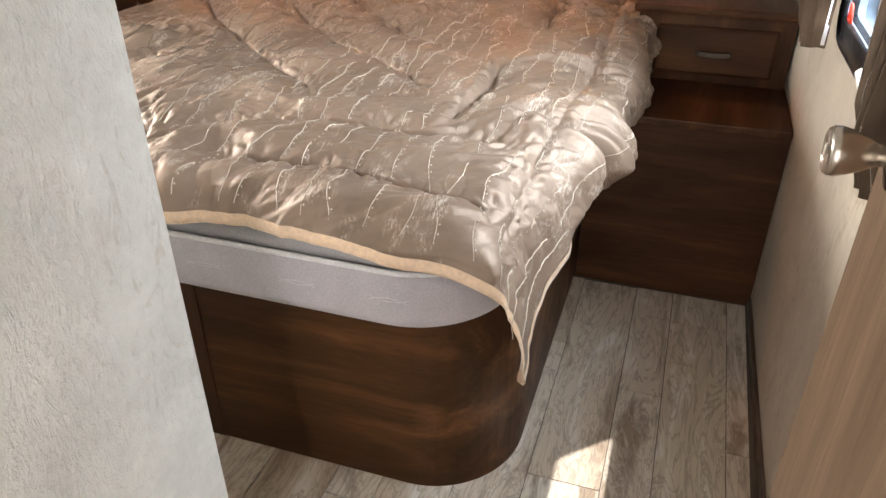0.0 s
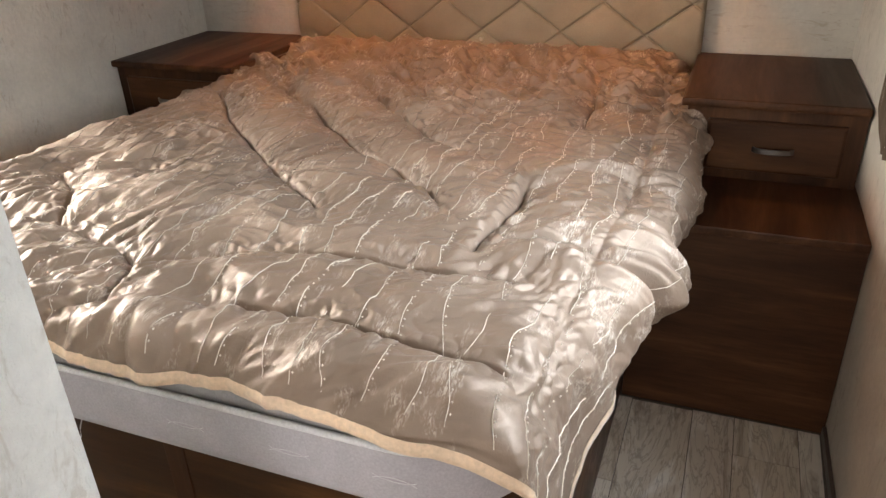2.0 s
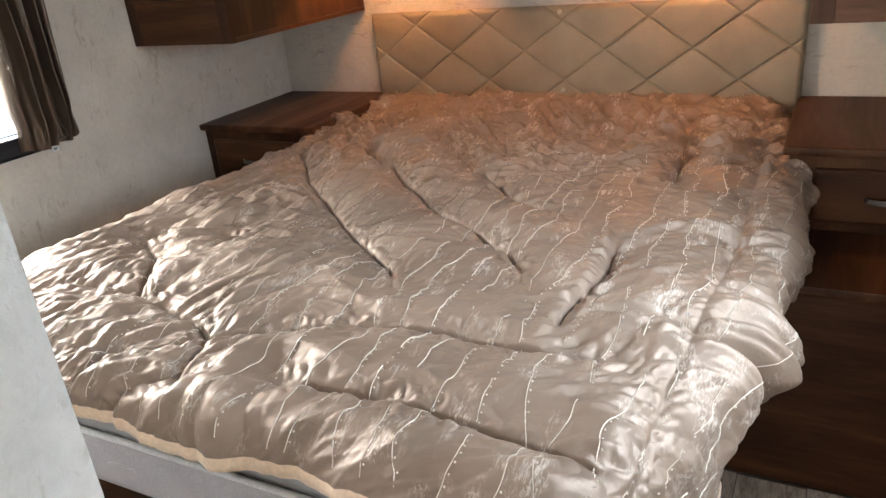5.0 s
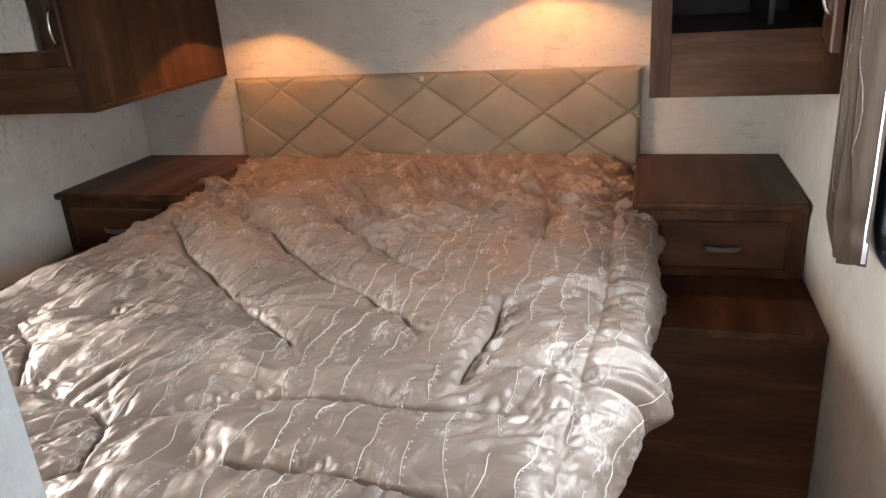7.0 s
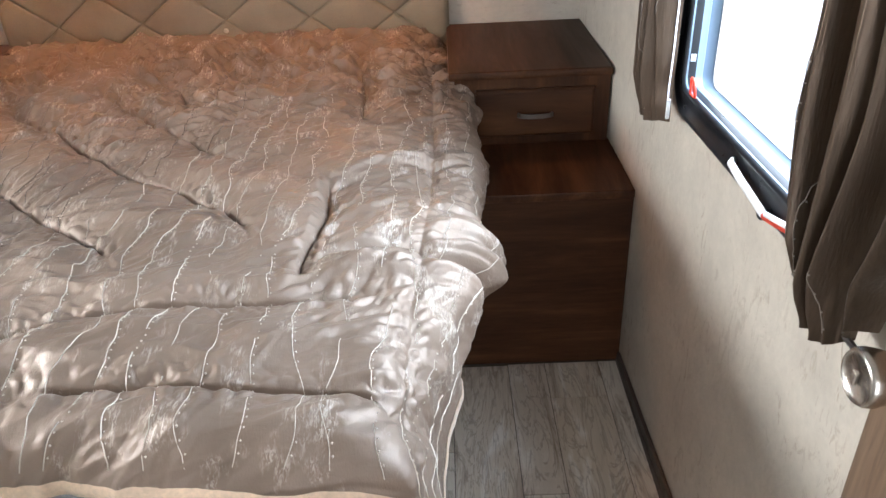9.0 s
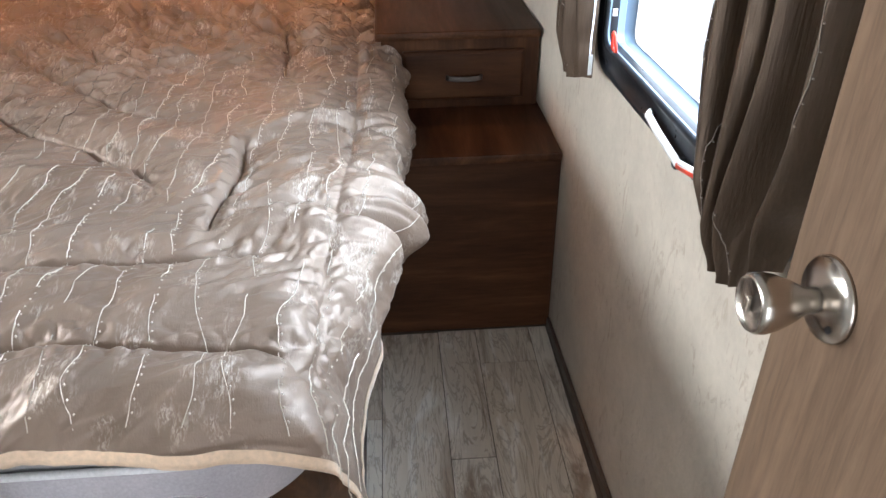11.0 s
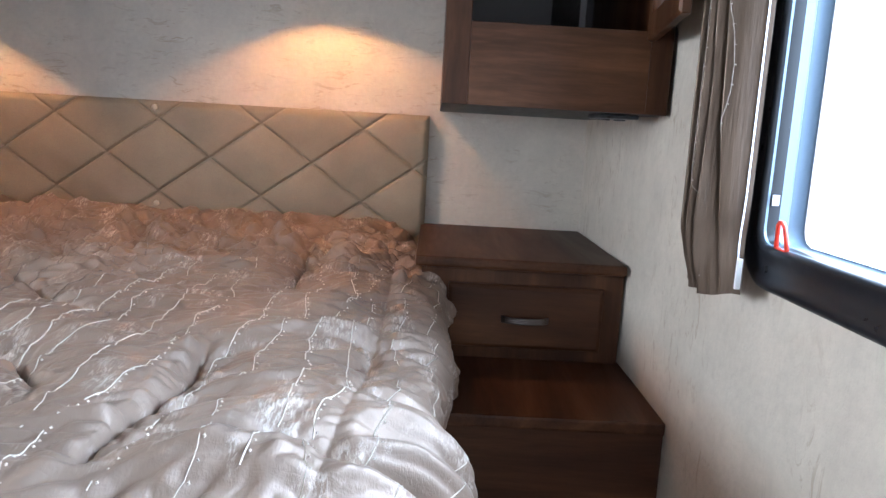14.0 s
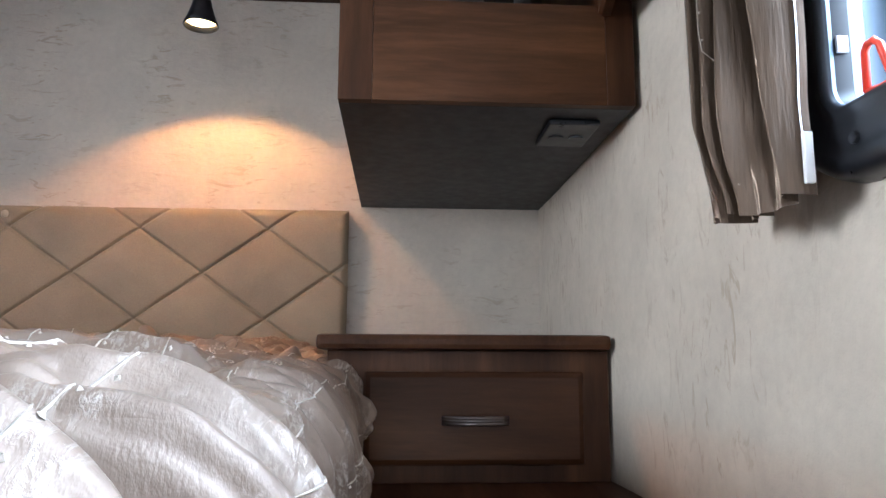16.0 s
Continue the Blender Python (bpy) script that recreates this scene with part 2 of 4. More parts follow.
def part(name, bm, material, parent=None, label="", smooth=False):
    """Links a bmesh, given in the place's own metres, as one mesh object under a thing or a part."""
    me = bpy.data.meshes.new(name)
    bmesh.ops.recalc_face_normals(bm, faces=bm.faces[:])
    bm.to_mesh(me)
    bm.free()
    me.materials.append(material)
    if smooth:
        me.polygons.foreach_set("use_smooth", [True] * len(me.polygons))
    ob = new(name, me)
    if parent is not None:
        ob.parent = parent
        ob.matrix_parent_inverse = Matrix.Translation(-ORIGIN.get(parent.name, Vector()))
    if label:
        ob["label"] = label
    return ob


def box(x0, x1, y0, y1, z0, z1, soft=0.003, bm=None):
    """A box with rounded edges."""
    bm = bm or bmesh.new()
    made = bmesh.ops.create_cube(bm, size=1.0)["verts"]
    for v in made:
        v.co = Vector(((x0 + x1) / 2 + v.co.x * (x1 - x0), (y0 + y1) / 2 + v.co.y * (y1 - y0), (z0 + z1) / 2 + v.co.z * (z1 - z0)))
    if soft:
        edges = list({e for v in made for e in v.link_edges})
        bmesh.ops.bevel(bm, geom=edges, offset=soft, segments=2, profile=0.6, affect="EDGES")
    return bm


def lathe(profile, at, axis, steps=28, caps=True):
    """A turned shape: profile of (radius, along) about an axis through at."""
    bm = bmesh.new()
    axis = Vector(axis).normalized()
    side = axis.orthogonal().normalized()
    other = axis.cross(side)
    rings = []
    for r, h in profile:
        rings.append([bm.verts.new(Vector(at) + axis * h + (side * math.cos(a) + other * math.sin(a)) * max(r, 1e-5)) for a in (2 * math.pi * k / steps for k in range(steps))])
    for a, b in zip(rings, rings[1:]):
        for k in range(steps):
            bm.faces.new((a[k], a[(k + 1) % steps], b[(k + 1) % steps], b[k]))
    if caps:
        bm.faces.new(rings[0][::-1]), bm.faces.new(rings[-1])
    return bm


def tube(points, r, sides=6, bm=None):
    """A round bar along points."""
    bm = bm or bmesh.new()
    last = None
    n = len(points)
    for i, p in enumerate(points):
        p = Vector(p)
        d = (Vector(points[min(i + 1, n - 1)]) - Vector(points[max(i - 1, 0)])).normalized()
        a = d.cross(Vector((0.31, 0.17, 0.93))).normalized()
        c = d.cross(a)
        ring = [bm.verts.new(p + r * (a * math.cos(k * 2 * math.pi / sides) + c * math.sin(k * 2 * math.pi / sides))) for k in range(sides)]
        if last:
            for k in range(sides):
                bm.faces.new((last[k], last[(k + 1) % sides], ring[(k + 1) % sides], ring[k]))
        else:
            bm.faces.new(ring[::-1])
        last = ring
    bm.faces.new(last)
    return bm


def round_loop(a0, a1, b0, b1, r, steps=8):
    """A rectangle with rounded corners, as points (a, b)."""
    r = max(r, 0.0005)
    out = []
    for ca, cb, start in ((a1 - r, b1 - r, 0), (a0 + r, b1 - r, 90), (a0 + r, b0 + r, 180), (a1 - r, b0 + r, 270)):
        out += [(ca + r * math.cos(radians(start + 90 * k / steps)), cb + r * math.sin(radians(start + 90 * k / steps))) for k in range(steps + 1)]
    return out


def ring_frame(rect, r, steps_in, to_world, close=False):
    """Loops of a rounded rectangle, one after another, each (inset, depth); to_world maps (a, b, depth)."""
    bm = bmesh.new()
    last = None
    for inset, depth in steps_in:
        pts = round_loop(rect[0] + inset, rect[1] - inset, rect[2] + inset, rect[3] - inset, max(r - inset, 0.003))
        loop = [bm.verts.new(to_world(a, b, depth)) for a, b in pts]
        if last:
            for k in range(len(loop)):
                bm.faces.new((last[k], last[(k + 1) % len(loop)], loop[(k + 1) % len(loop)], loop[k]))
        last = loop
    if close:
        bm.faces.new(last)
    return bm


# ---- the plan ----
RIGHT, LEFT, HEAD, NEAR, BACK, TOP = 1.199, -1.48, 3.0, 0.46, -1.6, 2.06
HALL = 0.271
WIN_Y0, WIN_Y1, WIN_Z0, WIN_Z1 = 0.88, 1.765, 0.962, 1.70


def wall_with_hole(name, x0, x1, y0, y1, hole, material, label):
    """A wall that faces along x, with a rectangular opening through it: hole is y0, y1, z0, z1."""
    bm = bmesh.new()
    a, b, c, d = hole
    for q in ((y0, a, 0, TOP), (b, y1, 0, TOP), (a, b, 0, c), (a, b, d, TOP)):
        box(x0, x1, q[0], q[1], q[2], q[3], 0, bm)
    return tagged(part(name, bm, material), label, "wall", kind="structure")


HOLE = (WIN_Y0 + 0.050, WIN_Y1 - 0.050, WIN_Z0 + 0.057, WIN_Z1 - 0.050)
wall_with_hole("wall_right", RIGHT, RIGHT + 0.06, BACK, HEAD + 0.06, HOLE, WALL, "pale plaster-print vinyl wall with a black-framed window")
wall_with_hole("wall_left", LEFT - 0.06, LEFT, NEAR, HEAD + 0.06, HOLE, WALL, "pale plaster-print vinyl wall beside the bed")
tagged(part("wall_head", box(LEFT, RIGHT, HEAD, HEAD + 0.06, 0, TOP, 0), WALL_ACROSS), "pale plaster-print vinyl wall behind the headboard", "wall", kind="structure")
tagged(part("wall_near", box(LEFT - 0.06, HALL - 0.05, NEAR - 0.05, NEAR, 0, TOP, 0), WALL_PALE), "pale plaster-print partition wall at the bed's foot", "wall", kind="structure")
tagged(part("wall_hall", box(HALL - 0.05, HALL, BACK, 0.515, 0, TOP, 0.002), WALL_PALE), "pale plaster-print wall end beside the doorway", "wall", kind="structure")
# unseen end of the hall; its doorway is added for the fill lamp
bm = box(HALL - 0.05, 0.42, BACK - 0.06, BACK, 0, TOP, 0)
box(1.06, RIGHT + 0.06, BACK - 0.06, BACK, 0, TOP, 0, bm)
box(0.42, 1.06, BACK - 0.06, BACK, 1.97, TOP, 0, bm)
tagged(part("wall_back", bm, WALL_PALE), "plain pale wall, unseen, with an added open doorway", "wall", kind="structure")
tagged(part("wall_jamb", box(1.150, RIGHT, -0.03, 0.03, 0, TOP, 0.003), WALL_PALE), "narrow pale jamb where the door hangs", "wall", kind="structure")

tagged(part("ceiling", box(LEFT - 0.06, RIGHT + 0.06, BACK - 0.06, HEAD + 0.06, TOP, TOP + 0.08, 0), CEILING), "plain white ceiling panel", "ceiling", kind="structure")

tagged(part("floor", box(HALL - 0.05, RIGHT + 0.06, BACK - 0.06, NEAR - 0.05, -0.05, -0.003, 0, box(LEFT - 0.06, RIGHT + 0.06, NEAR - 0.05, HEAD + 0.06, -0.05, -0.003, 0)), SUBFLOOR), "grey-brown weathered plank vinyl floor", "floor", kind="structure")
FLOOR = bpy.data.objects["floor"]
tagged(part("baseboard", box(RIGHT - 0.012, RIGHT - 0.001, 0.035, 2.04, 0, 0.035, 0.003), BASEBOARD), "dark brown strip along the floor's edge", "baseboard", kind="structure")
tagged(part("ground", box(-400, 400, -400, 400, -0.75, -0.70, 0), GROUND), "pale concrete ground outside", "ground", kind="structure")


# added emissive sheet that stands in for the overexposed daylight outside
tagged(part("backdrop", box(7.0, 7.1, -40, 60, -0.70, 11.0, 0), BACKDROP_GLOW), "plain glowing white backdrop beyond the window", "backdrop", kind="structure")


def ring_between(outer, inner, r_outer, r_inner, profile, to_world, close=False):
    """Loops that go from an outer rounded rectangle to an inner one: profile of (share of the way, depth)."""
    bm = bmesh.new()
    last = None
    for k, depth in profile:
        rect = [a + (b - a) * k for a, b in zip(outer, inner)]
        loop = [bm.verts.new(to_world(a, b, depth)) for a, b in round_loop(*rect, r_outer + (r_inner - r_outer) * k)]
        if last:
            for q in range(len(loop)):
                bm.faces.new((last[q], last[(q + 1) % len(loop)], loop[(q + 1) % len(loop)], loop[q]))
        last = loop
    if close:
        bm.faces.new(last)
    return bm


def window(name, x, inward, label):
    """A caravan window: a stout black inner ring with a wide lower bar, a blue-grey reveal and glass."""
    w = thing(name, (x, (WIN_Y0 + WIN_Y1) / 2, WIN_Z0), label, "window", kind="structure")
    outer = (WIN_Y0, WIN_Y1, WIN_Z0, WIN_Z1)
    inner = (WIN_Y0 + 0.060, WIN_Y1 - 0.060, WIN_Z0 + 0.067, WIN_Z1 - 0.060)
    deep = (WIN_Y0 + 0.056, WIN_Y1 - 0.056, WIN_Z0 + 0.063, WIN_Z1 - 0.056)
    at = lambda a, b, d: Vector((x + inward * d, a, b))
    part("window_frame", ring_between(outer, inner, 0.090, 0.024, ((0.0, 0.001), (0.03, 0.014), (0.08, 0.022), (0.16, 0.025), (0.34, 0.026), (0.38, 0.022), (0.80, 0.022), (0.88, 0.025), (0.96, 0.024), (1.0, 0.019), (1.0, -0.004)), at), BLACK, w, "glossy black plastic ring", True)
    part("reveal", ring_between(inner, deep, 0.024, 0.028, ((-0.06, 0.016), (0.5, -0.018), (0.52, -0.019)), at), REVEAL, w, "pale blue-grey metal reveal", True)
    part("screen_border", ring_between(inner, deep, 0.024, 0.028, ((0.50, -0.0195), (1.0, -0.042), (0.2, -0.043)), at), SCREEN, w, "dotted blue-grey border of the pane", True)
    pane = part("pane", ring_between(inner, deep, 0.024, 0.028, ((1.0, -0.0460), (0.98, -0.0490)), at, True), GLASS, w)
    pane.visible_shadow = False
    for z in (WIN_Z0 + 0.034, WIN_Z1 - 0.025):
        for y in (WIN_Y0 + 0.10, WIN_Y1 - 0.095):
            part("screw", lathe(((0.0, 0), (0.0055, 0.0), (0.005, 0.003), (0.001, 0.0025)), (x + inward * 0.0225, y, z), (inward, 0, 0), 10), BLACK, w)
    return w


win = window("window_1", RIGHT, -1, "black-framed rounded caravan window, bright daylight outside")
window("window_2", LEFT, 1, "black-framed rounded caravan window behind a curtain")
# the exit latch along the window's lower bar, and its red loop
part("latch_bar", tube(((1.172, 1.372, 1.003), (1.164, 1.362, 1.001), (1.160, 1.30, 0.996), (1.160, 1.196, 0.985)), 0.0068, 8), WHITE, win, "white latch bar", True)
grip = part("latch_grip", tube(((1.161, 1.195, 0.984), (1.161, 1.150, 0.994), (1.165, 1.100, 1.005)), 0.0072, 8), RED, win, "red latch grip", True)
part("grip_strip", tube(((1.1585, 1.188, 0.9905), (1.1585, 1.150, 0.9995), (1.162, 1.108, 1.009)), 0.0050, 8), WHITE, grip, "white top of the grip", True)
part("latch_pivot", lathe(((0.010, 0), (0.010, 0.016), (0.006, 0.020)), (1.174, 1.205, 0.982), (-1, 0, 0), 12), BLACK, win)
bm = bmesh.new()
loop = [(1.180 - 0.1 * b, 1.656 + a, 1.029 + b) for a, b in ((0.0, 0.0), (-0.005, 0.031), (-0.010, 0.036), (-0.018, 0.036), (-0.023, 0.031), (-0.030, 0.0), (-0.015, -0.002), (0.0, 0.0))]
part("pull_loop", tube(loop, 0.0032, 6, bm), RED, win, "red emergency pull loop", True)
part("white_tag", box(1.188, 1.198, 1.7005, 1.7035, 1.083, 1.098, 0.0005), WHITE, win)


# ---- door ----
door = thing("door_1", (1.12, 0.38, 0), "brown wood-grain door standing open against the wall", "door", kind="structure")
part("leaf", box(1.104, 1.136, 0.04, 0.713, 0.012, 1.96, 0.002), WOOD_DOOR, door)
knob = part("door_knob", lathe(((0.012, 0.004), (0.0115, 0.022), (0.0135, 0.026), (0.019, 0.036), (0.0245, 0.050), (0.0268, 0.060), (0.0262, 0.067), (0.0235, 0.071), (0.0225, 0.0705), (0.021, 0.0685), (0.0, 0.0690)), (1.104, 0.645, 1.128), (-1, 0, 0), 40), NICKEL, door, "brushed nickel tulip knob", True)
part("rose", lathe(((0.0385, 0.0), (0.0385, 0.003), (0.036, 0.006), (0.024, 0.0085), (0.015, 0.012), (0.0118, 0.0125)), (1.104, 0.645, 1.128), (-1, 0, 0), 40), NICKEL, knob, "round nickel rose", True)
part("turn_piece", box(1.030, 1.0345, 0.6415, 0.6485, 1.121, 1.135, 0.0015), NICKEL, knob)
part("release_hole", lathe(((0.004, 0), (0.004, 0.0012), (0.002, 0.0012)), (1.0965, 0.625, 1.112), (-1, 0, 0), 12), BLACK, knob)


# ---- bedside units ----
def handle(x0, x1, y, z, parent):
    n = 12
    pts = [(x0 + (x1 - x0) * k / n, y - 0.020 * math.sin(math.pi * k / n) ** 0.45, z) for k in range(n + 1)]
    bm = bmesh.new()
    for dz in (-0.0048, 0.0, 0.0048):
        tube([(px, py, pz + dz) for px, py, pz in pts], 0.0032, 8, bm)
    ob = part("handle", bm, PEWTER, parent, "ribbed pewter bar pull", True)
    return ob


def raised_drawer(name, x0, x1, y, z0, z1, parent):
    """A drawer front with a bevelled raised edge; the front stands at y."""
    at = lambda a, b, d: Vector((a, y - d, b))
    bm = ring_frame((x0, x1, z0, z1), 0.004, ((0.0, 0.0), (0.0, 0.011), (0.002, 0.0135), (0.007, 0.0165), (0.010, 0.018)), at, True)
    return part(name, bm, WOOD_X, parent)


def nightstand(x0, x1, lip, label, side):
    u = thing("nightstand", ((x0 + x1) / 2, 2.70, 0.612), label, "nightstand", "bedside units")
    part("body", box(x0 + lip, x1 - 0.001, 2.408, HEAD - 0.002, 0.617, 0.8395, 0.002), WOOD_Z, u)
    part("top", box(x0, x1 - 0.001, 2.378, HEAD - 0.002, 0.840, 0.866, 0.009), WOOD_Y, u, "dark wood top with a rounded nose")
    dx0, dx1 = (0.775, 1.150) if side > 0 else (-1.43, -1.02)
    d = raised_drawer("drawer_front", dx0, dx1, 2.407, 0.648, 0.803, u)
    mid = (dx0 + dx1) / 2
    handle(mid - 0.055, mid + 0.055, 2.387, 0.722, d)
    return u


def step_cabinet(x0, x1, label):
    u = thing("step_cabinet", ((x0 + x1) / 2, 2.5, 0), label, "cabinet", "bedside units")
    part("front_panel", box(x0, x1 - 0.001, 2.046, 2.062, 0.001, 0.590, 0.001), WOOD_X, u)
    part("body", box(x0, x1 - 0.001, 2.0625, HEAD - 0.002, 0.001, 0.590, 0), WOOD_X, u)
    part("top", box(x0, x1 - 0.001, 2.036, HEAD - 0.002, 0.5905, 0.6165, 0.005), WOOD_Y, u, "dark wood step top with a paler lip")
    return u


step_cabinet(0.632, RIGHT + 0.010, "low dark wood step cabinet between bed and wall")
step_cabinet(LEFT + 0.001, -0.892, "low dark wood step cabinet beyond the bed")
nightstand(0.692, RIGHT, 0.018, "dark wood nightstand with one drawer and a pewter pull", 1)
nightstand(LEFT + 0.001, -0.905, 0.0, "dark wood nightstand with one drawer in shade", -1)


# ---- wall cabinets ----
def mirror_door(parent, width, high, m, knob_side):
    """A framed mirror door: hinge at the local origin, width along local x, front towards local -y."""
    def put(name, bm, material, label="", smooth=False, under=None):
        bmesh.ops.transform(bm, matrix=m, verts=bm.verts)
        return part(name, bm, material, under or parent, label, smooth)
    at = lambda a, b, d: Vector((a, -d, b))
    d = put("door", ring_frame((0, width, 0, high), 0.003, ((0.0, 0.0), (0.0, 0.014), (0.004, 0.019), (0.046, 0.019), (0.052, 0.014), (0.055, 0.008), (0.055, 0.0)), at), WOOD_Z, "dark wood mirror-door frame")
    put("mirror", box(0.050, width - 0.050, -0.007, -0.003, 0.050, high - 0.050, 0), MIRROR, "clear mirror panel", False, d)
    put("backing", box(0.003, width - 0.003, -0.0025, 0.0, 0.003, high - 0.003, 0), WOOD_Z, "", False, d)
    kx = width - 0.026 if knob_side > 0 else 0.026
    pts = [(kx, -0.019 - 0.020 * math.sin(math.pi * k / 12) ** 0.45, 0.075 + 0.10 * k / 12) for k in range(13)]
    put("handle", tube(pts, 0.0045, 8), NICKEL, "nickel bar pull", True, d)
    return d


cab = thing("wall_cabinet", (0.97, 2.6, 1.216), "dark wood wall cabinet with its mirror door open", "cabinet", "wall cabinets")
CX0, CX1, CY, CZ = 0.733, RIGHT - 0.001, 2.207, 1.216
part("side_panel", box(CX0, CX0 + 0.016, CY + 0.0185, HEAD - 0.002, CZ + 0.0165, TOP - 0.002, 0.001), WOOD_Z, cab)
part("side_panel", box(CX1 - 0.016, CX1, CY + 0.0185, HEAD - 0.002, CZ + 0.0165, TOP - 0.002, 0.001), WOOD_Z, cab)
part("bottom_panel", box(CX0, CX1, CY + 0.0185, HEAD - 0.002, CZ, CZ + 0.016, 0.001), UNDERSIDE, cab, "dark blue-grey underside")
part("back_panel", box(CX0 + 0.0165, CX1 - 0.0165, HEAD - 0.012, HEAD - 0.003, CZ + 0.0165, TOP - 0.002, 0), WOOD_DEEP, cab)
part("shelf", box(CX0 + 0.0165, CX1 - 0.0165, CY + 0.0190, HEAD - 0.0125, 1.352, 1.366, 0.001), WOOD_DEEP, cab, "dark grey shelf inside")
part("divider", box(1.055, 1.071, CY + 0.30, HEAD - 0.0125, 1.3665, TOP - 0.003, 0.001), WOOD_DEEP, cab)
part("stile", box(CX0, CX0 + 0.052, CY, CY + 0.018, CZ, TOP - 0.002, 0.001), WOOD_Z, cab)
part("stile", box(CX1 - 0.045, CX1, CY, CY + 0.018, CZ, TOP - 0.002, 0.001), WOOD_Z, cab)
part("bottom_rail", box(CX0 + 0.0522, CX1 - 0.0452, CY + 0.0005, CY + 0.018, CZ, 1.382, 0.001), WOOD_X, cab, "wide dark wood rail")
part("top_rail", box(CX0 + 0.0522, CX1 - 0.0452, CY + 0.0005, CY + 0.018, TOP - 0.07, TOP - 0.002, 0.001), WOOD_X, cab)
mirror_door(cab, 0.36, 0.62, Matrix.Translation((1.160, CY - 0.004, 1.362)) @ Matrix.Rotation(radians(-98), 4, "Z"), 1)
outlet = thing("power_outlet", (1.12, 2.345, CZ - 0.012), "small black outlet box under the wall cabinet", "outlet")
part("plate", box(1.075, 1.160, 2.275, 2.400, CZ - 0.010, CZ - 0.0005, 0.003), BLACK, outlet)
for ox in (1.100, 1.135):
    part("socket", lathe(((0.013, 0.0), (0.013, 0.003), (0.011, 0.003)), (ox, 2.345, CZ - 0.010), (0, 0, -1), 14), plain("dark_grey_plastic", (0.04, 0.04, 0.045), 0.4), outlet)

cab = thing("wall_cabinet", (-1.24, 2.6, 1.212), "dark wood wall cabinet with closed mirror door", "cabinet", "wall cabinets")
LX0, LX1, LY, LZ = LEFT + 0.001, -1.012, 2.168, 1.213
part("side_panel", box(LX1 - 0.016, LX1, LY + 0.0185, HEAD - 0.002, LZ + 0.0165, TOP - 0.002, 0.001), WOOD_Z, cab)
part("bottom_panel", box(LX0, LX1, LY + 0.0185, HEAD - 0.002, LZ, LZ + 0.016, 0.001), WOOD_Y, cab)
part("stile", box(LX0, LX0 + 0.045, LY, LY + 0.018, LZ, TOP - 0.002, 0.001), WOOD_Z, cab)
part("stile", box(LX1 - 0.045, LX1, LY, LY + 0.018, LZ, TOP - 0.002, 0.001), WOOD_Z, cab)
part("bottom_rail", box(LX0 + 0.0452, LX1 - 0.0452, LY + 0.0005, LY + 0.018, LZ, 1.385, 0.001), WOOD_X, cab)
part("top_rail", box(LX0 + 0.0452, LX1 - 0.0452, LY + 0.0005, LY + 0.018, TOP - 0.07, TOP - 0.002, 0.001), WOOD_X, cab)
mirror_door(cab, 0.395, 0.62, Matrix.Translation((-1.446, LY - 0.001, 1.362)), 1)

over = thing("overhead_cabinet", (-0.14, 2.8, 1.775), "dark wood overhead cabinet above the headboard", "cabinet")
part("bottom_panel", box(LX1 + 0.002, CX0 - 0.002, 2.66, HEAD - 0.002, 1.775, 1.791, 0.002), WOOD_X, over)
part("front_panel", box(LX1 + 0.002, CX0 - 0.002, 2.643, 2.659, 1.772, TOP - 0.002, 0.002), WOOD_X, over)


def reading_lamp(x, y, rim):
    lamp = thing("reading_lamp", (x, y, 1.775), "small black bell-shaped reading lamp, lit warm", "lamp", "reading lamps")
    prof = ((0.038, 0.0), (0.040, 0.002), (0.037, 0.010), (0.029, 0.030), (0.023, 0.050), (0.020, 0.066), (0.012, 0.074), (0.008, 0.078))
    inner = ((0.007, 0.074), (0.018, 0.063), (0.021, 0.050), (0.027, 0.030), (0.035, 0.010), (0.037, 0.001))
    part("shade", lathe(prof + inner + prof[:1], (x, y, rim), (0, 0, 1), 32, False), BLACK, lamp, "black bell shade", True)
    part("stem", tube(((x, y, rim + 0.076), (x, y, 1.768)), 0.007, 10), BLACK, lamp)
    part("canopy", lathe(((0.03, 0), (0.03, 0.004), (0.026, 0.008)), (x, y, 1.7667), (0, 0, 1), 24), BLACK, lamp, "", True)
    part("lens", lathe(((0.0, 0.0115), (0.020, 0.0125), (0.0335, 0.014), (0.0335, 0.016), (0.0, 0.018)), (x, y, rim), (0, 0, 1), 24), BULB, lamp, "glowing warm lens")
    return lamp


reading_lamp(0.370, 2.75, 1.581)
reading_lamp(-0.747, 2.75, 1.521)


# ---- headboard ----
HX0, HX1, HZ0, HZ1, HY = -0.962, 0.704, 0.70, 1.200, 2.962


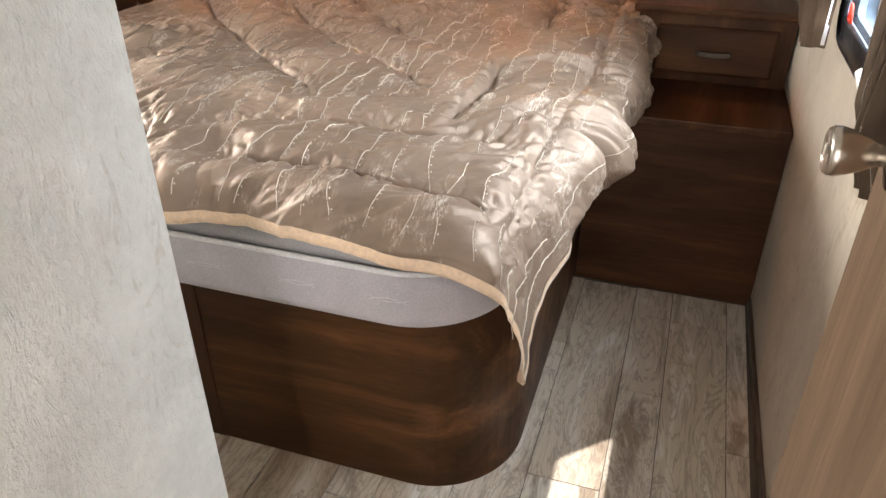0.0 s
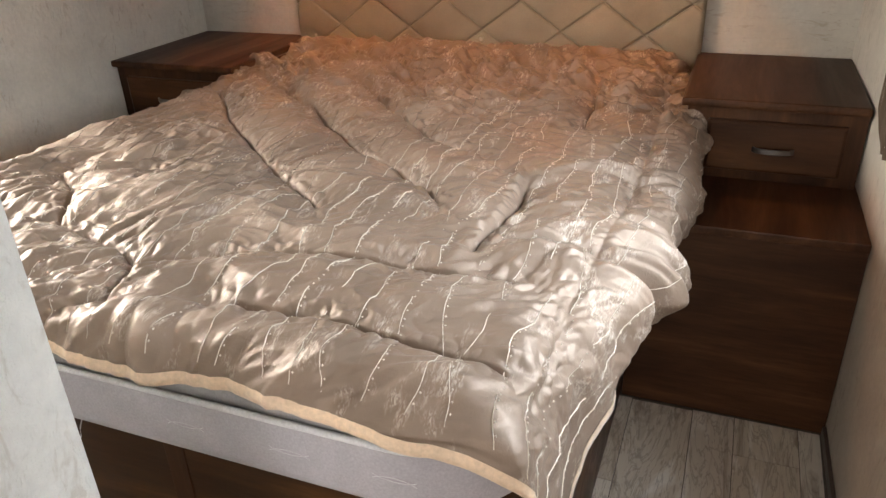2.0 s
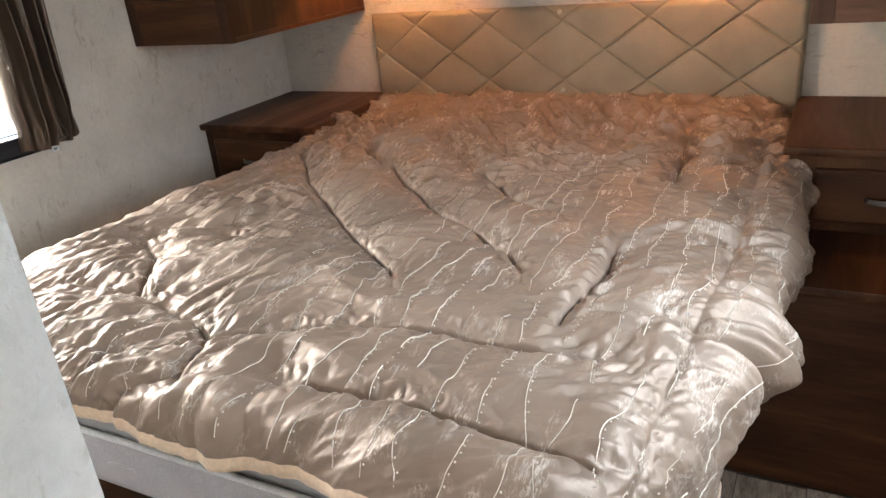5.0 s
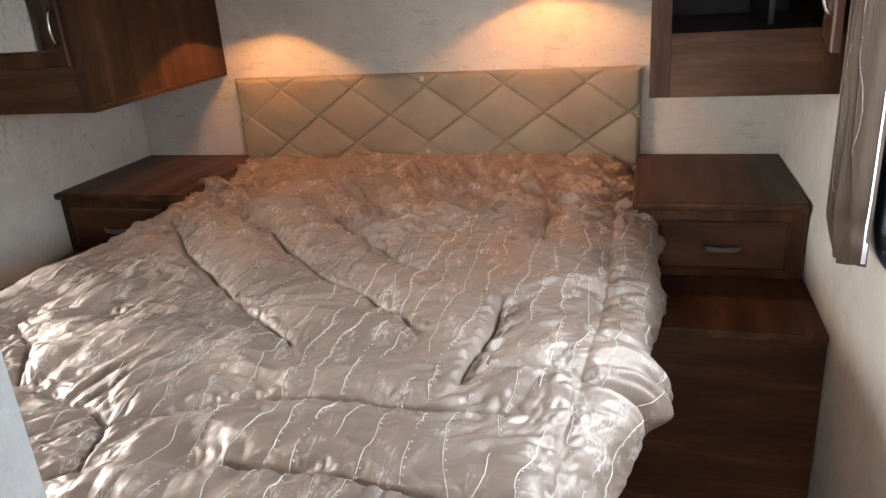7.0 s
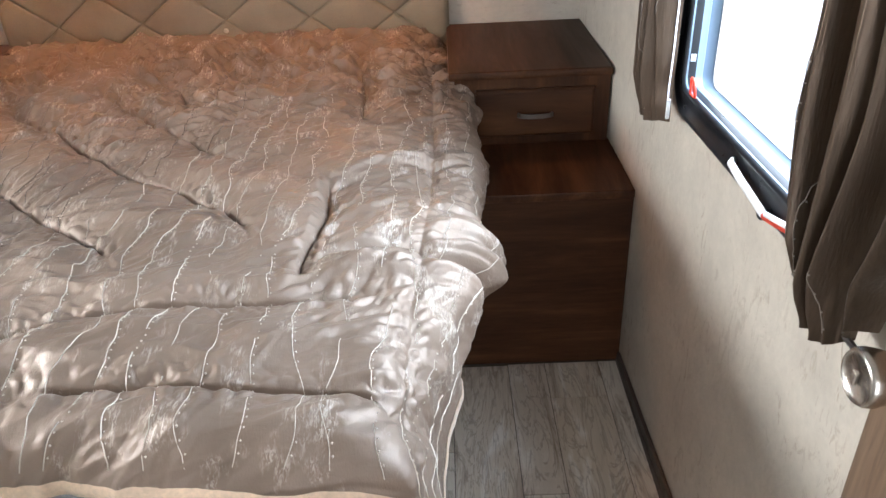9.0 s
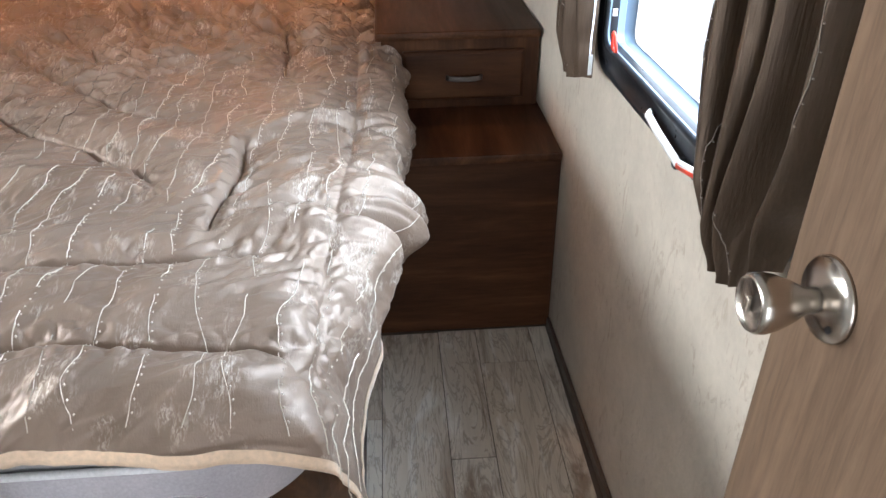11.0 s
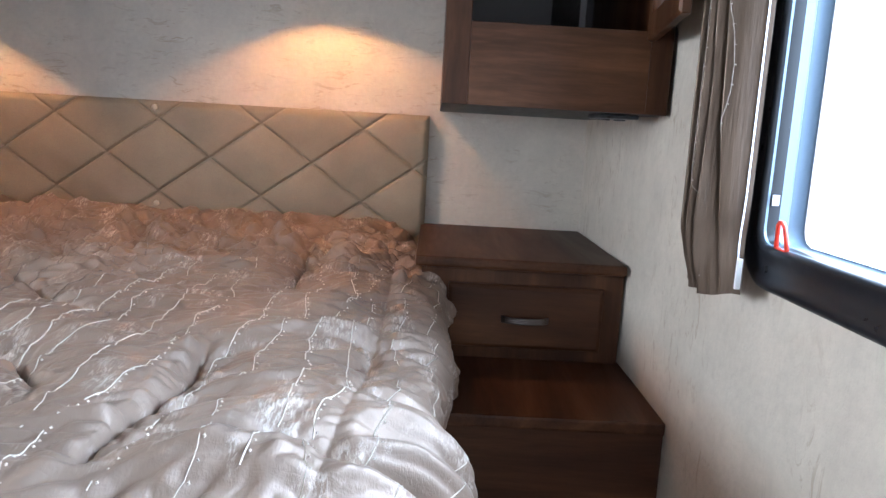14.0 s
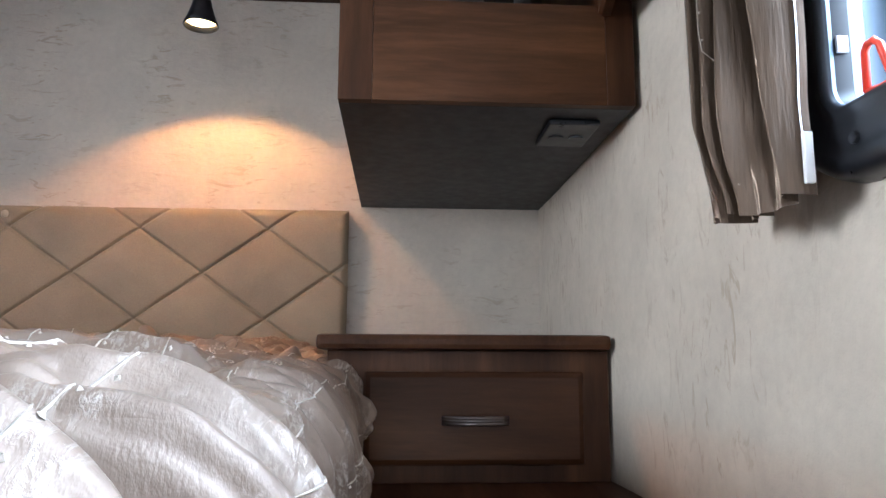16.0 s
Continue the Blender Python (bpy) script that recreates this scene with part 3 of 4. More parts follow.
def headboard():
    hb = thing("headboard", (-0.13, 2.98, HZ0), "tan quilted leatherette headboard with diamond stitching and buttons", "headboard")
    nx, nz = 660, 200
    xs, zs = np.linspace(HX0, HX1, nx), np.linspace(HZ0, HZ1, nz)
    X, Z = np.meshgrid(xs, zs)
    half_x, half_z = 0.157, 0.112
    p = (X - 0.032) / half_x + (Z - 1.036) / half_z
    q = (X - 0.032) / half_x - (Z - 1.036) / half_z
    cell = 1 / math.hypot(1 / half_x, 1 / half_z)
    groove = 0
    puff = 1
    for w in (p, q):
        d = np.abs((w + 1) % 2 - 1) * cell
        groove = groove + 0.0058 * np.exp(-(d / 0.0030) ** 2)
        puff = puff * np.clip(d / 0.085, 0, 1) ** 0.5
    edge = np.minimum(np.minimum(X - HX0, HX1 - X), np.minimum(Z - HZ0, HZ1 - Z))
    roll = 0.012 * (1 - np.clip(edge / 0.022, 0, 1)) ** 2.2
    tuck = 0
    for bx, bz in ((-0.135, 1.178), (0.671, 1.168), (-0.93, 1.178), (-0.130, 0.886), (-0.88, 0.875)):
        tuck = tuck + 0.005 * np.exp(-((X - bx) ** 2 + (Z - bz) ** 2) / 0.016 ** 2)
    Y = HY + groove + roll + tuck - 0.011 * puff
    bm = bmesh.new()
    vs = [[bm.verts.new((X[j, i], Y[j, i], Z[j, i])) for i in range(nx)] for j in range(nz)]
    for j in range(nz - 1):
        for i in range(nx - 1):
            bm.faces.new((vs[j][i], vs[j][i + 1], vs[j + 1][i + 1], vs[j + 1][i]))
    part("cushion", bm, SUEDE, hb, "", True)
    part("board", box(HX0 + 0.002, HX1 - 0.002, HY + 0.012, HEAD - 0.001, HZ0, HZ1 - 0.002, 0.003), SUEDE, hb)
    for bx, bz in ((-0.135, 1.178), (0.671, 1.168), (-0.93, 1.178), (-0.130, 0.886), (-0.88, 0.875)):
        part("button", lathe(((0.0105, 0.0), (0.0105, 0.002), (0.009, 0.005), (0.005, 0.007), (0.0, 0.0075)), (bx, HY + 0.004, bz), (0, -1, 0), 16), BUTTON, hb, "", True)


headboard()


# ---- bed ----
def bed_outline(x0, x1, y0, y1, r, steps=14):
    pts = [(x1, y1), (x0, y1)]
    pts += [(x0 + r - r * math.cos(a), y0 + r - r * math.sin(a)) for a in (math.pi / 2 * k / steps for k in range(steps + 1))]
    pts += [(x1 - r + r * math.sin(a), y0 + r - r * math.cos(a)) for a in (math.pi / 2 * k / steps for k in range(steps + 1))]
    return pts


def slab(outline_at, levels):
    """Stacked outlines: levels of (height, inset)."""
    bm = bmesh.new()
    last = None
    for z, inset in levels:
        loop = [bm.verts.new((x, y, z)) for x, y in outline_at(inset)]
        if last:
            for k in range(len(loop)):
                bm.faces.new((last[k], last[(k + 1) % len(loop)], loop[(k + 1) % len(loop)], loop[k]))
        else:
            bm.faces.new(loop[::-1])
        last = loop
    bm.faces.new(last)
    return bm


bed = thing("bed_base", (-0.13, 1.9, 0), "dark wood bed base with rounded corners", "bed base")
base_at = lambda s: bed_outline(-0.885 + s, 0.627 - s, 0.998 + s, HEAD - 0.05, 0.235 - s)
part("curved_front", slab(base_at, ((0.001, 0.0), (0.53, 0.0), (0.532, 0.003))), WOOD_BASE, bed)
part("seam_strip", box(-0.168, -0.118, 0.9945, 0.9977, 0.002, 0.528, 0.001), WOOD_Z, bed, "narrow wood cover strip")
vent = thing("air_vent", (-0.245, 0.985, 0.055), "round black air vent in the bed base", "vent")
part("flange", lathe(((0.062, 0.0), (0.062, 0.004), (0.055, 0.012), (0.044, 0.016), (0.040, 0.008), (0.0, 0.007)), (-0.245, 0.9945, 0.118), (0, -1, 0), 32), BLACK, vent, "", True)
for k in range(4):
    part("slat", box(-0.282 + 0.003 * abs(k - 1.5), -0.208 - 0.003 * abs(k - 1.5), 0.9815, 0.9845, 0.0925 + 0.0145 * k, 0.0985 + 0.0145 * k, 0.001), BLACK, vent)

mat = thing("mattress", (-0.13, 1.9, 0.533), "lilac-white mattress with white piping", "mattress")
mat_at = lambda s: bed_outline(-0.912 + s, 0.610 - s, 0.928 + s, HEAD - 0.05, 0.22 - s)
part("side_band", slab(mat_at, ((0.5335, 0.012), (0.538, 0.002), (0.56, -0.004), (0.62, -0.005), (0.664, 0.0), (0.668, 0.006))), TICKING, mat, "", True)
part("top_panel", slab(mat_at, ((0.669, 0.006), (0.690, 0.008), (0.712, 0.020), (0.722, 0.045))), GREY_CLOTH, mat, "grey top panel", True)
part("piping", tube([(x, y, 0.6685) for x, y in mat_at(-0.003)[2:]], 0.0065, 8), PIPING, mat, "white piping", True)
for x in (-0.62, -0.36, -0.02, 0.20, 0.40):
    bm = bmesh.new()
    for sgn in (-1, 1):
        pts = [(x + 0.045 * math.cos(a) * 1.0, 0.9235, 0.605 + sgn * 0.012 + sgn * -0.016 * math.sin(a)) for a in (math.pi * (0.15 + 0.7 * k / 8) for k in range(9))]
        tube(pts, 0.0008, 4, bm)
    part("stitching", bm, PIPING, mat)


part("loose_thread", tube(((-0.298, 0.934, 0.540), (-0.300, 0.924, 0.520), (-0.303, 0.923, 0.500), (-0.312, 0.924, 0.486)), 0.0011, 5), PIPING, mat, "loose white thread")


# ---- comforter ----
def grid_noise(x, y, seed):
    """Smooth gradient noise, about -1 to 1, on arrays."""
    rng = np.random.RandomState(seed)
    ang = rng.rand(256) * 2 * np.pi
    perm = rng.permutation(256)
    xi, yi = np.floor(x).astype(int), np.floor(y).astype(int)
    xf, yf = x - xi, y - yi
    fu, fv = xf ** 3 * (xf * (6 * xf - 15) + 10), yf ** 3 * (yf * (6 * yf - 15) + 10)

    def corner(i, j):
        a = ang[perm[(perm[(xi + i) & 255] + yi + j) & 255]]
        return np.cos(a) * (xf - i) + np.sin(a) * (yf - j)
    top = corner(0, 0) * (1 - fu) + corner(1, 0) * fu
    low = corner(0, 1) * (1 - fu) + corner(1, 1) * fu
    return 1.5 * (top * (1 - fv) + low * fv)


SEAMS = (
    ((-0.89, 2.24), (-0.50, 1.85), (-0.24, 1.62), (0.04, 1.395)),
    ((-0.69, 2.36), (-0.43, 2.12), (-0.15, 1.85), (0.00, 1.75), (0.18, 1.615), (0.25, 1.53), (0.265, 1.475), (0.225, 1.46)),
    ((-0.47, 2.48), (-0.21, 2.22), (-0.02, 2.03), (0.12, 1.89), (0.25, 1.83)),
    ((0.34, 1.75), (0.405, 1.73), (0.415, 1.60), (0.405, 1.48), (0.395, 1.37), (0.40, 1.26)),
    ((-0.47, 0.99), (-0.33, 1.01), (-0.24, 1.10), (-0.11, 1.17), (0.02, 1.22), (0.18, 1.235), (0.41, 1.255), (0.50, 1.27), (0.60, 1.28)),
    ((0.60, 2.75), (0.63, 2.54), (0.65, 2.03), (0.64, 1.65), (0.625, 1.41), (0.62, 1.26), (0.63, 1.15), (0.64, 0.98)),
    ((-0.03, 1.035), (0.18, 1.035), (0.45, 1.03), (0.64, 1.02)),
    ((-0.54, 1.55), (-0.70, 1.54), (-0.78, 1.49), (-0.75, 1.42), (-0.63, 1.34), (-0.55, 1.20), (-0.75, 1.17)),
    ((-0.52, 1.20), (-0.32, 1.15), (-0.235, 1.10), (-0.21, 0.98), (-0.32, 0.90)),
    ((0.40, 2.63), (0.43, 2.30), (0.46, 2.10)),
    ((-0.70, 2.86), (-0.38, 2.71), (-0.17, 2.47), (-0.07, 2.27)),
)


def seam_distance(U, V):
    best = np.full(U.shape, 9.0)
    for line in SEAMS:
        ends = np.minimum(np.hypot(U - line[0][0], V - line[0][1]), np.hypot(U - line[-1][0], V - line[-1][1]))
        fade = np.maximum(0.028 * (1 - smooth(ends, 0.0, 0.10)), 0.0055 if line[0] == (0.60, 2.75) else 0.0)
        for (ax, ay), (bx, by) in zip(line, line[1:]):
            dx, dy = bx - ax, by - ay
            k = np.clip(((U - ax) * dx + (V - ay) * dy) / (dx * dx + dy * dy), 0, 1)
            best = np.minimum(best, np.hypot(np.hypot(U - ax - k * dx, V - ay - k * dy), fade))
    return best


def smooth(x, a, b):
    t = np.clip((x - a) / (b - a), 0.0, 1.0)
    return t * t * (3 - 2 * t)


def hang(d, r):
    """Along a cloth that goes over an edge: d past the edge -> (outward, down)."""
    arc = r * math.pi / 2
    a = np.clip(d / r, 0, math.pi / 2)
    over = np.maximum(d - arc, 0)
    return r * np.sin(a) + 0.06 * over, r * (1 - np.cos(a)) + over


def cloth_at(U, V):
    """The comforter's surface: cloth coordinates, in metres from the bed's own axes -> places."""
    top = 0.820 + 0.008 * smooth(V, 1.0, 1.3) - 0.010 * smooth(V, 1.9, 2.7)
    top = top - 0.018 * smooth(U, 0.30, 0.58) * smooth(V, 2.3, 1.9)
    right = 0.508 + 0.088 * smooth(V, 1.05, 1.45) + 0.048 * smooth(V, 1.5, 2.0) - 0.07 * smooth(V, 2.5, 2.95)
    left = -0.885
    ox, dz = hang(np.maximum(U - right, 0), 0.115)
    lx, lz = hang(np.maximum(left - U, 0), 0.12)
    oy, fz = hang(np.maximum(0.985 - V, 0), 0.080)
    X = np.clip(U, left, right) + ox - lx
    Y = np.maximum(V, 0.985) - oy
    Z = top - dz - lz - fz
    # quilting, puffs and creases
    wx, wy = 0.05 * grid_noise(U * 4, V * 4, 3), 0.05 * grid_noise(U * 4 + 9, V * 4, 4)
    d = seam_distance(U + 0.25 * wx, V + 0.25 * wy)
    a, b = U + wx, V + wy
    crest = lambda n: 1.7 * np.abs(n) - 0.5
    peak = lambda n: 0.5 - 1.6 * np.abs(n)
    near = smooth(V, 2.05, 2.60) * (1 - 0.55 * smooth(V, 2.72, 2.93))
    slant = smooth(-U, -0.10, 0.45) * smooth(V, 2.5, 2.1)
    side = smooth(U, 0.30, 0.55) * (0.3 + 0.7 * smooth(V, 1.05, 1.32))
    calm = 0.55 + 0.45 * np.maximum(np.maximum(near, slant), side)
    # stitched valleys, thin and sharp, puckered along their length
    lift = -0.016 * np.exp(-(d / 0.0038) ** 2) - 0.007 * np.exp(-(d / 0.014) ** 2) + 0.015 * smooth(d, 0.0, 0.10)
    lift = lift + 0.0060 * np.exp(-((d - 0.022) / 0.020) ** 2) * crest(grid_noise(a * 30, b * 30, 22))
    # the flap that stands up beside one seam
    rise = 0.41 - U
    lift = lift + 0.013 * np.where(rise > 0, np.exp(-((rise - 0.024) / np.where(rise > 0.024, 0.034, 0.015)) ** 2), 0.0) * smooth(V, 1.27, 1.36) * smooth(V, 1.79, 1.70)
    lift = lift + 0.008 * grid_noise(a * 3.2, b * 3.2, 11)

    def crumple(angle, size, slim, seed, form=crest):
        """Long folds at three sizes, running along an angle: round with sharp valleys, or peaked."""
        c, n = math.cos(angle), math.sin(angle)
        p, q = a * c + b * n, b * c - a * n
        total = 0
        for k, high in enumerate((1.0, 0.58, 0.34)):
            f = size * 1.9 ** k
            total = total + high * form(grid_noise(p * f * slim + 5 * k, q * f + 3, seed + k))
        return total
    lift = lift + 0.0125 * (1 - 0.4 * side) * crumple(0.45, 7.0, 0.45, 40, peak) + 0.0045 * calm * crumple(0.9, 15.0, 0.35, 33)
    lift = lift + 0.0130 * slant * crumple(1.15, 7.5, 0.26, 50) + 0.0062 * slant * crumple(1.30, 14.0, 0.24, 54, peak)
    lift = lift + 0.0135 * side * crumple(0.40, 9.0, 0.24, 60) + 0.0040 * side * crumple(0.2, 15.0, 0.3, 63)
    lift = lift + 0.0250 * near * crumple(-0.65, 6.0, 0.32, 70) + 0.0210 * near * crumple(0.8, 6.5, 0.4, 80, peak) + 0.0150 * near * crumple(-0.3, 12.0, 0.4, 85, peak)
    lift = lift + 0.0170 * smooth(V, 1.8, 2.3) * (1 - 0.5 * side) * crumple(0.2, 10.0, 0.55, 90, peak)
    foot = smooth(V, 1.22, 1.0) * smooth(U, 0.25, 0.0)
    lift = lift + 0.0125 * foot * crumple(1.25, 6.0, 0.35, 95)
    # the big fold at the side
    fx, fy, tx, ty = 0.58, 1.455, 0.80, 1.475
    k = np.clip(((U - fx) * (tx - fx) + (V - fy) * (ty - fy)) / ((tx - fx) ** 2 + (ty - fy) ** 2), 0, 1)
    off = (V - fy - k * (ty - fy))
    bulge = 0.012 * smooth(k, 0.0, 0.3) + 0.062 * smooth(k, 0.35, 0.95)
    lift = lift + bulge * np.exp(-(np.where(off > 0.03, (off - 0.03) / 0.19, (off - 0.03) / 0.035)) ** 2) + 0.032 * smooth(U, 0.34, 0.56) * smooth(U, 0.82, 0.70) * np.exp(-((off + 0.100) / 0.045) ** 2) - 0.050 * smooth(U, 0.40, 0.58) * smooth(U - right, 0.30, 0.20) * np.exp(-((off + 0.034) / 0.024) ** 2)
    lift = lift * (1 - 0.75 * smooth(U - right, 0.18, 0.36))
    # outward direction: up on the bed, sideways on the hang
    ra = np.clip((U - right) / 0.115, 0, math.pi / 2)
    la = np.clip((left - U) / 0.12, 0, math.pi / 2)
    fa = np.clip((0.985 - V) / 0.080, 0, math.pi / 2)
    X = X + lift * (np.sin(ra) - np.sin(la))
    Y = Y - lift * np.sin(fa) * np.cos(ra)
    Z = Z + lift * np.cos(ra) * np.cos(la) * np.cos(fa)
    # the edge under the big fold rolls in
    edge = hem_right(V)
    X = X - 0.045 * smooth(U - right, edge - 0.06, edge) * smooth(V, 1.26, 1.42)
    X = X + 0.034 * smooth(U - right, 0.15, 0.38) * smooth(V, 1.35, 1.0)
    # gentle waves of the hanging side and the pillow end drawn up
    X = X + 0.018 * np.sin(V * 9.0 + 1.0) * smooth(U, right + 0.12, right + 0.32)
    Z = Z + 0.050 * smooth(V, 2.70, 2.93) * np.cos(ra) * np.cos(la) * (0.75 + 0.45 * grid_noise(U * 4, V * 2, 21))
    Z = np.where(V > 2.60, np.maximum(Z, 0.62), Z)
    return X, Y, Z


def hem_right(V):
    """How far the cloth goes past the bed's edge on the window side."""
    return 0.430 - 0.39 * np.clip(V - 0.97, 0, 0.48) + 0.06 * smooth(V, 1.62, 1.95)


def front_edge(U):
    return 0.872 + 0.105 * smooth(U, 0.56, 0.92) + 0.006 * np.sin(U * 11)


def cloth_grid(nu, nv):
    s, t = np.meshgrid(np.linspace(0, 1, nu), np.linspace(0, 1, nv))
    right = 0.508 + 0.088 * smooth(0.88 + 2.07 * t, 1.05, 1.45)
    U = -1.16 + s * (right + hem_right(0.88 + 2.07 * t) + 1.16)
    v0 = front_edge(U)
    V = v0 + t * (2.952 - v0)
    return U, V


def comforter():
    com = thing("comforter", (-0.13, 1.9, 0.724), "taupe crinkled satin comforter with wavy embroidered lines, rumpled", "comforter")
    nu, nv = 900, 880
    U, V = cloth_grid(nu, nv)
    X, Y, Z = cloth_at(U, V)
    co = np.stack((X, Y, Z), -1).reshape(-1, 3)
    i = (np.arange(nv - 1)[:, None] * nu + np.arange(nu - 1)[None, :]).reshape(-1)
    faces = np.stack((i, i + 1, i + nu + 1, i + nu), -1)
    me = bpy.data.meshes.new("quilted_top")
    me.from_pydata(co.tolist(), [], faces.tolist())
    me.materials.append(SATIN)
    me.polygons.foreach_set("use_smooth", [True] * len(me.polygons))
    ob = new("quilted_top", me)
    ob.parent, ob.matrix_parent_inverse = com, Matrix.Translation(-ORIGIN[com.name])

    # cream hem along the foot and the hanging side
    rows = []
    for j, (drop, inn) in enumerate(((0.0, 0.0015), (0.012, -0.004), (0.026, -0.002), (0.030, 0.004), (0.022, 0.012))):
        rows.append([(x, y + inn, z - drop) for x, y, z in zip(X[0, ::3], Y[0, ::3], Z[0, ::3])])
    bm = bmesh.new()
    grid = [[bm.verts.new(p) for p in r] for r in rows]
    for a, b in zip(grid, grid[1:]):
        for k in range(len(a) - 1):
            bm.faces.new((a[k], a[k + 1], b[k + 1], b[k]))
    part("foot_hem", bm, HEM, com, "peach-cream binding", True)
    bm = bmesh.new()
    rows = []
    for drop, inn in ((0.0, 0.001), (0.014, 0.004), (0.020, -0.003), (0.012, -0.014)):
        rows.append([(x + inn, y, z - drop) for x, y, z in zip(X[:154:2, -1], Y[:154:2, -1], Z[:154:2, -1])])
    grid = [[bm.verts.new(p) for p in r] for r in rows]
    for a, b in zip(grid, grid[1:]):
        for k in range(len(a) - 1):
            bm.faces.new((a[k], a[k + 1], b[k + 1], b[k]))
    part("side_hem", bm, HEM, com, "peach-cream binding", True)

    # wavy couched threads with small knots
    rng = np.random.RandomState(8)
    verts, quads, dim_quads = [], [], []
    kv, kf = [], []
    u = -1.10
    while u < 1.0:
        v = np.arange(0.895, 2.80 + 0.1 * rng.rand(), 0.008)
        far = 40 * rng.rand()
        uu = u + 0.030 * grid_noise(v * 4.5 + far, 0 * v + far, 91) + 0.010 * grid_noise(v * 13 + far, 0 * v + far, 92)
        vv = v
        lim = 0.508 + 0.088 * smooth(vv, 1.05, 1.45) + hem_right(vv) - 0.05
        keep = uu < lim
        if keep.sum() > 8:
            uu, vv = uu[keep], vv[keep]
            P = np.stack(cloth_at(uu, vv), -1)
            A = np.stack(cloth_at(uu + 0.002, vv), -1) - P
            B = np.stack(cloth_at(uu, vv + 0.002), -1) - P
            Nn = np.cross(A, B)
            Nn /= np.linalg.norm(Nn, axis=1)[:, None] + 1e-9
            A /= np.linalg.norm(A, axis=1)[:, None] + 1e-9
            w = 0.0008 + 0.0004 * rng.rand()
            gap = 0
            start = len(verts)
            for c, n, a in zip(P, Nn, A):
                verts += [tuple(c - a * w), tuple(c + n * w * 1.5), tuple(c + a * w)]
            for k in range(len(P) - 1):
                if gap == 0 and rng.rand() < 0.035:
                    gap = int(2 + 9 * rng.rand())
                if gap:
                    gap -= 1
                    continue
                o = start + 3 * k
                # towards the head and left the thread's shade is painted by a darker colour
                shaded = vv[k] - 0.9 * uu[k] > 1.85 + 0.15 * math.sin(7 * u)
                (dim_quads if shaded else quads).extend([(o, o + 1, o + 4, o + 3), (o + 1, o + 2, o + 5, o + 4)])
            k = 2
            on = rng.rand() < 0.85
            while k < len(P) - 1:
                if vv[k] - 0.9 * uu[k] > 2.1:
                    break
                if rng.rand() < 0.05:
                    on = not on
                if on:
                    c = P[k] + A[k] * 0.0048
                    r = 0.0022
                    o = len(kv)
                    kv += [tuple(c + A[k] * r), tuple(c - A[k] * r), tuple(c + B[k] / 0.002 * r), tuple(c - B[k] / 0.002 * r), tuple(c + Nn[k] * r)]
                    kf += [(o, o + 2, o + 4), (o + 2, o + 1, o + 4), (o + 1, o + 3, o + 4), (o + 3, o, o + 4)]
                k += 2
        u += 0.052 + 0.034 * rng.rand()
    for name, vs, fs, cord in (("embroidery", verts, quads, THREAD), ("dark_embroidery", verts, dim_quads, SHADED_THREAD), ("knotwork", kv, kf, THREAD)):
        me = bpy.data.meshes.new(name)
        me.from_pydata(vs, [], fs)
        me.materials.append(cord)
        ob = new(name, me)
        ob.parent, ob.matrix_parent_inverse = com, Matrix.Translation(-ORIGIN[com.name])
        tagged(ob, "cream embroidery in shade, darkened by colour" if cord is SHADED_THREAD else "raised cream embroidery", kind="stuff")


comforter()


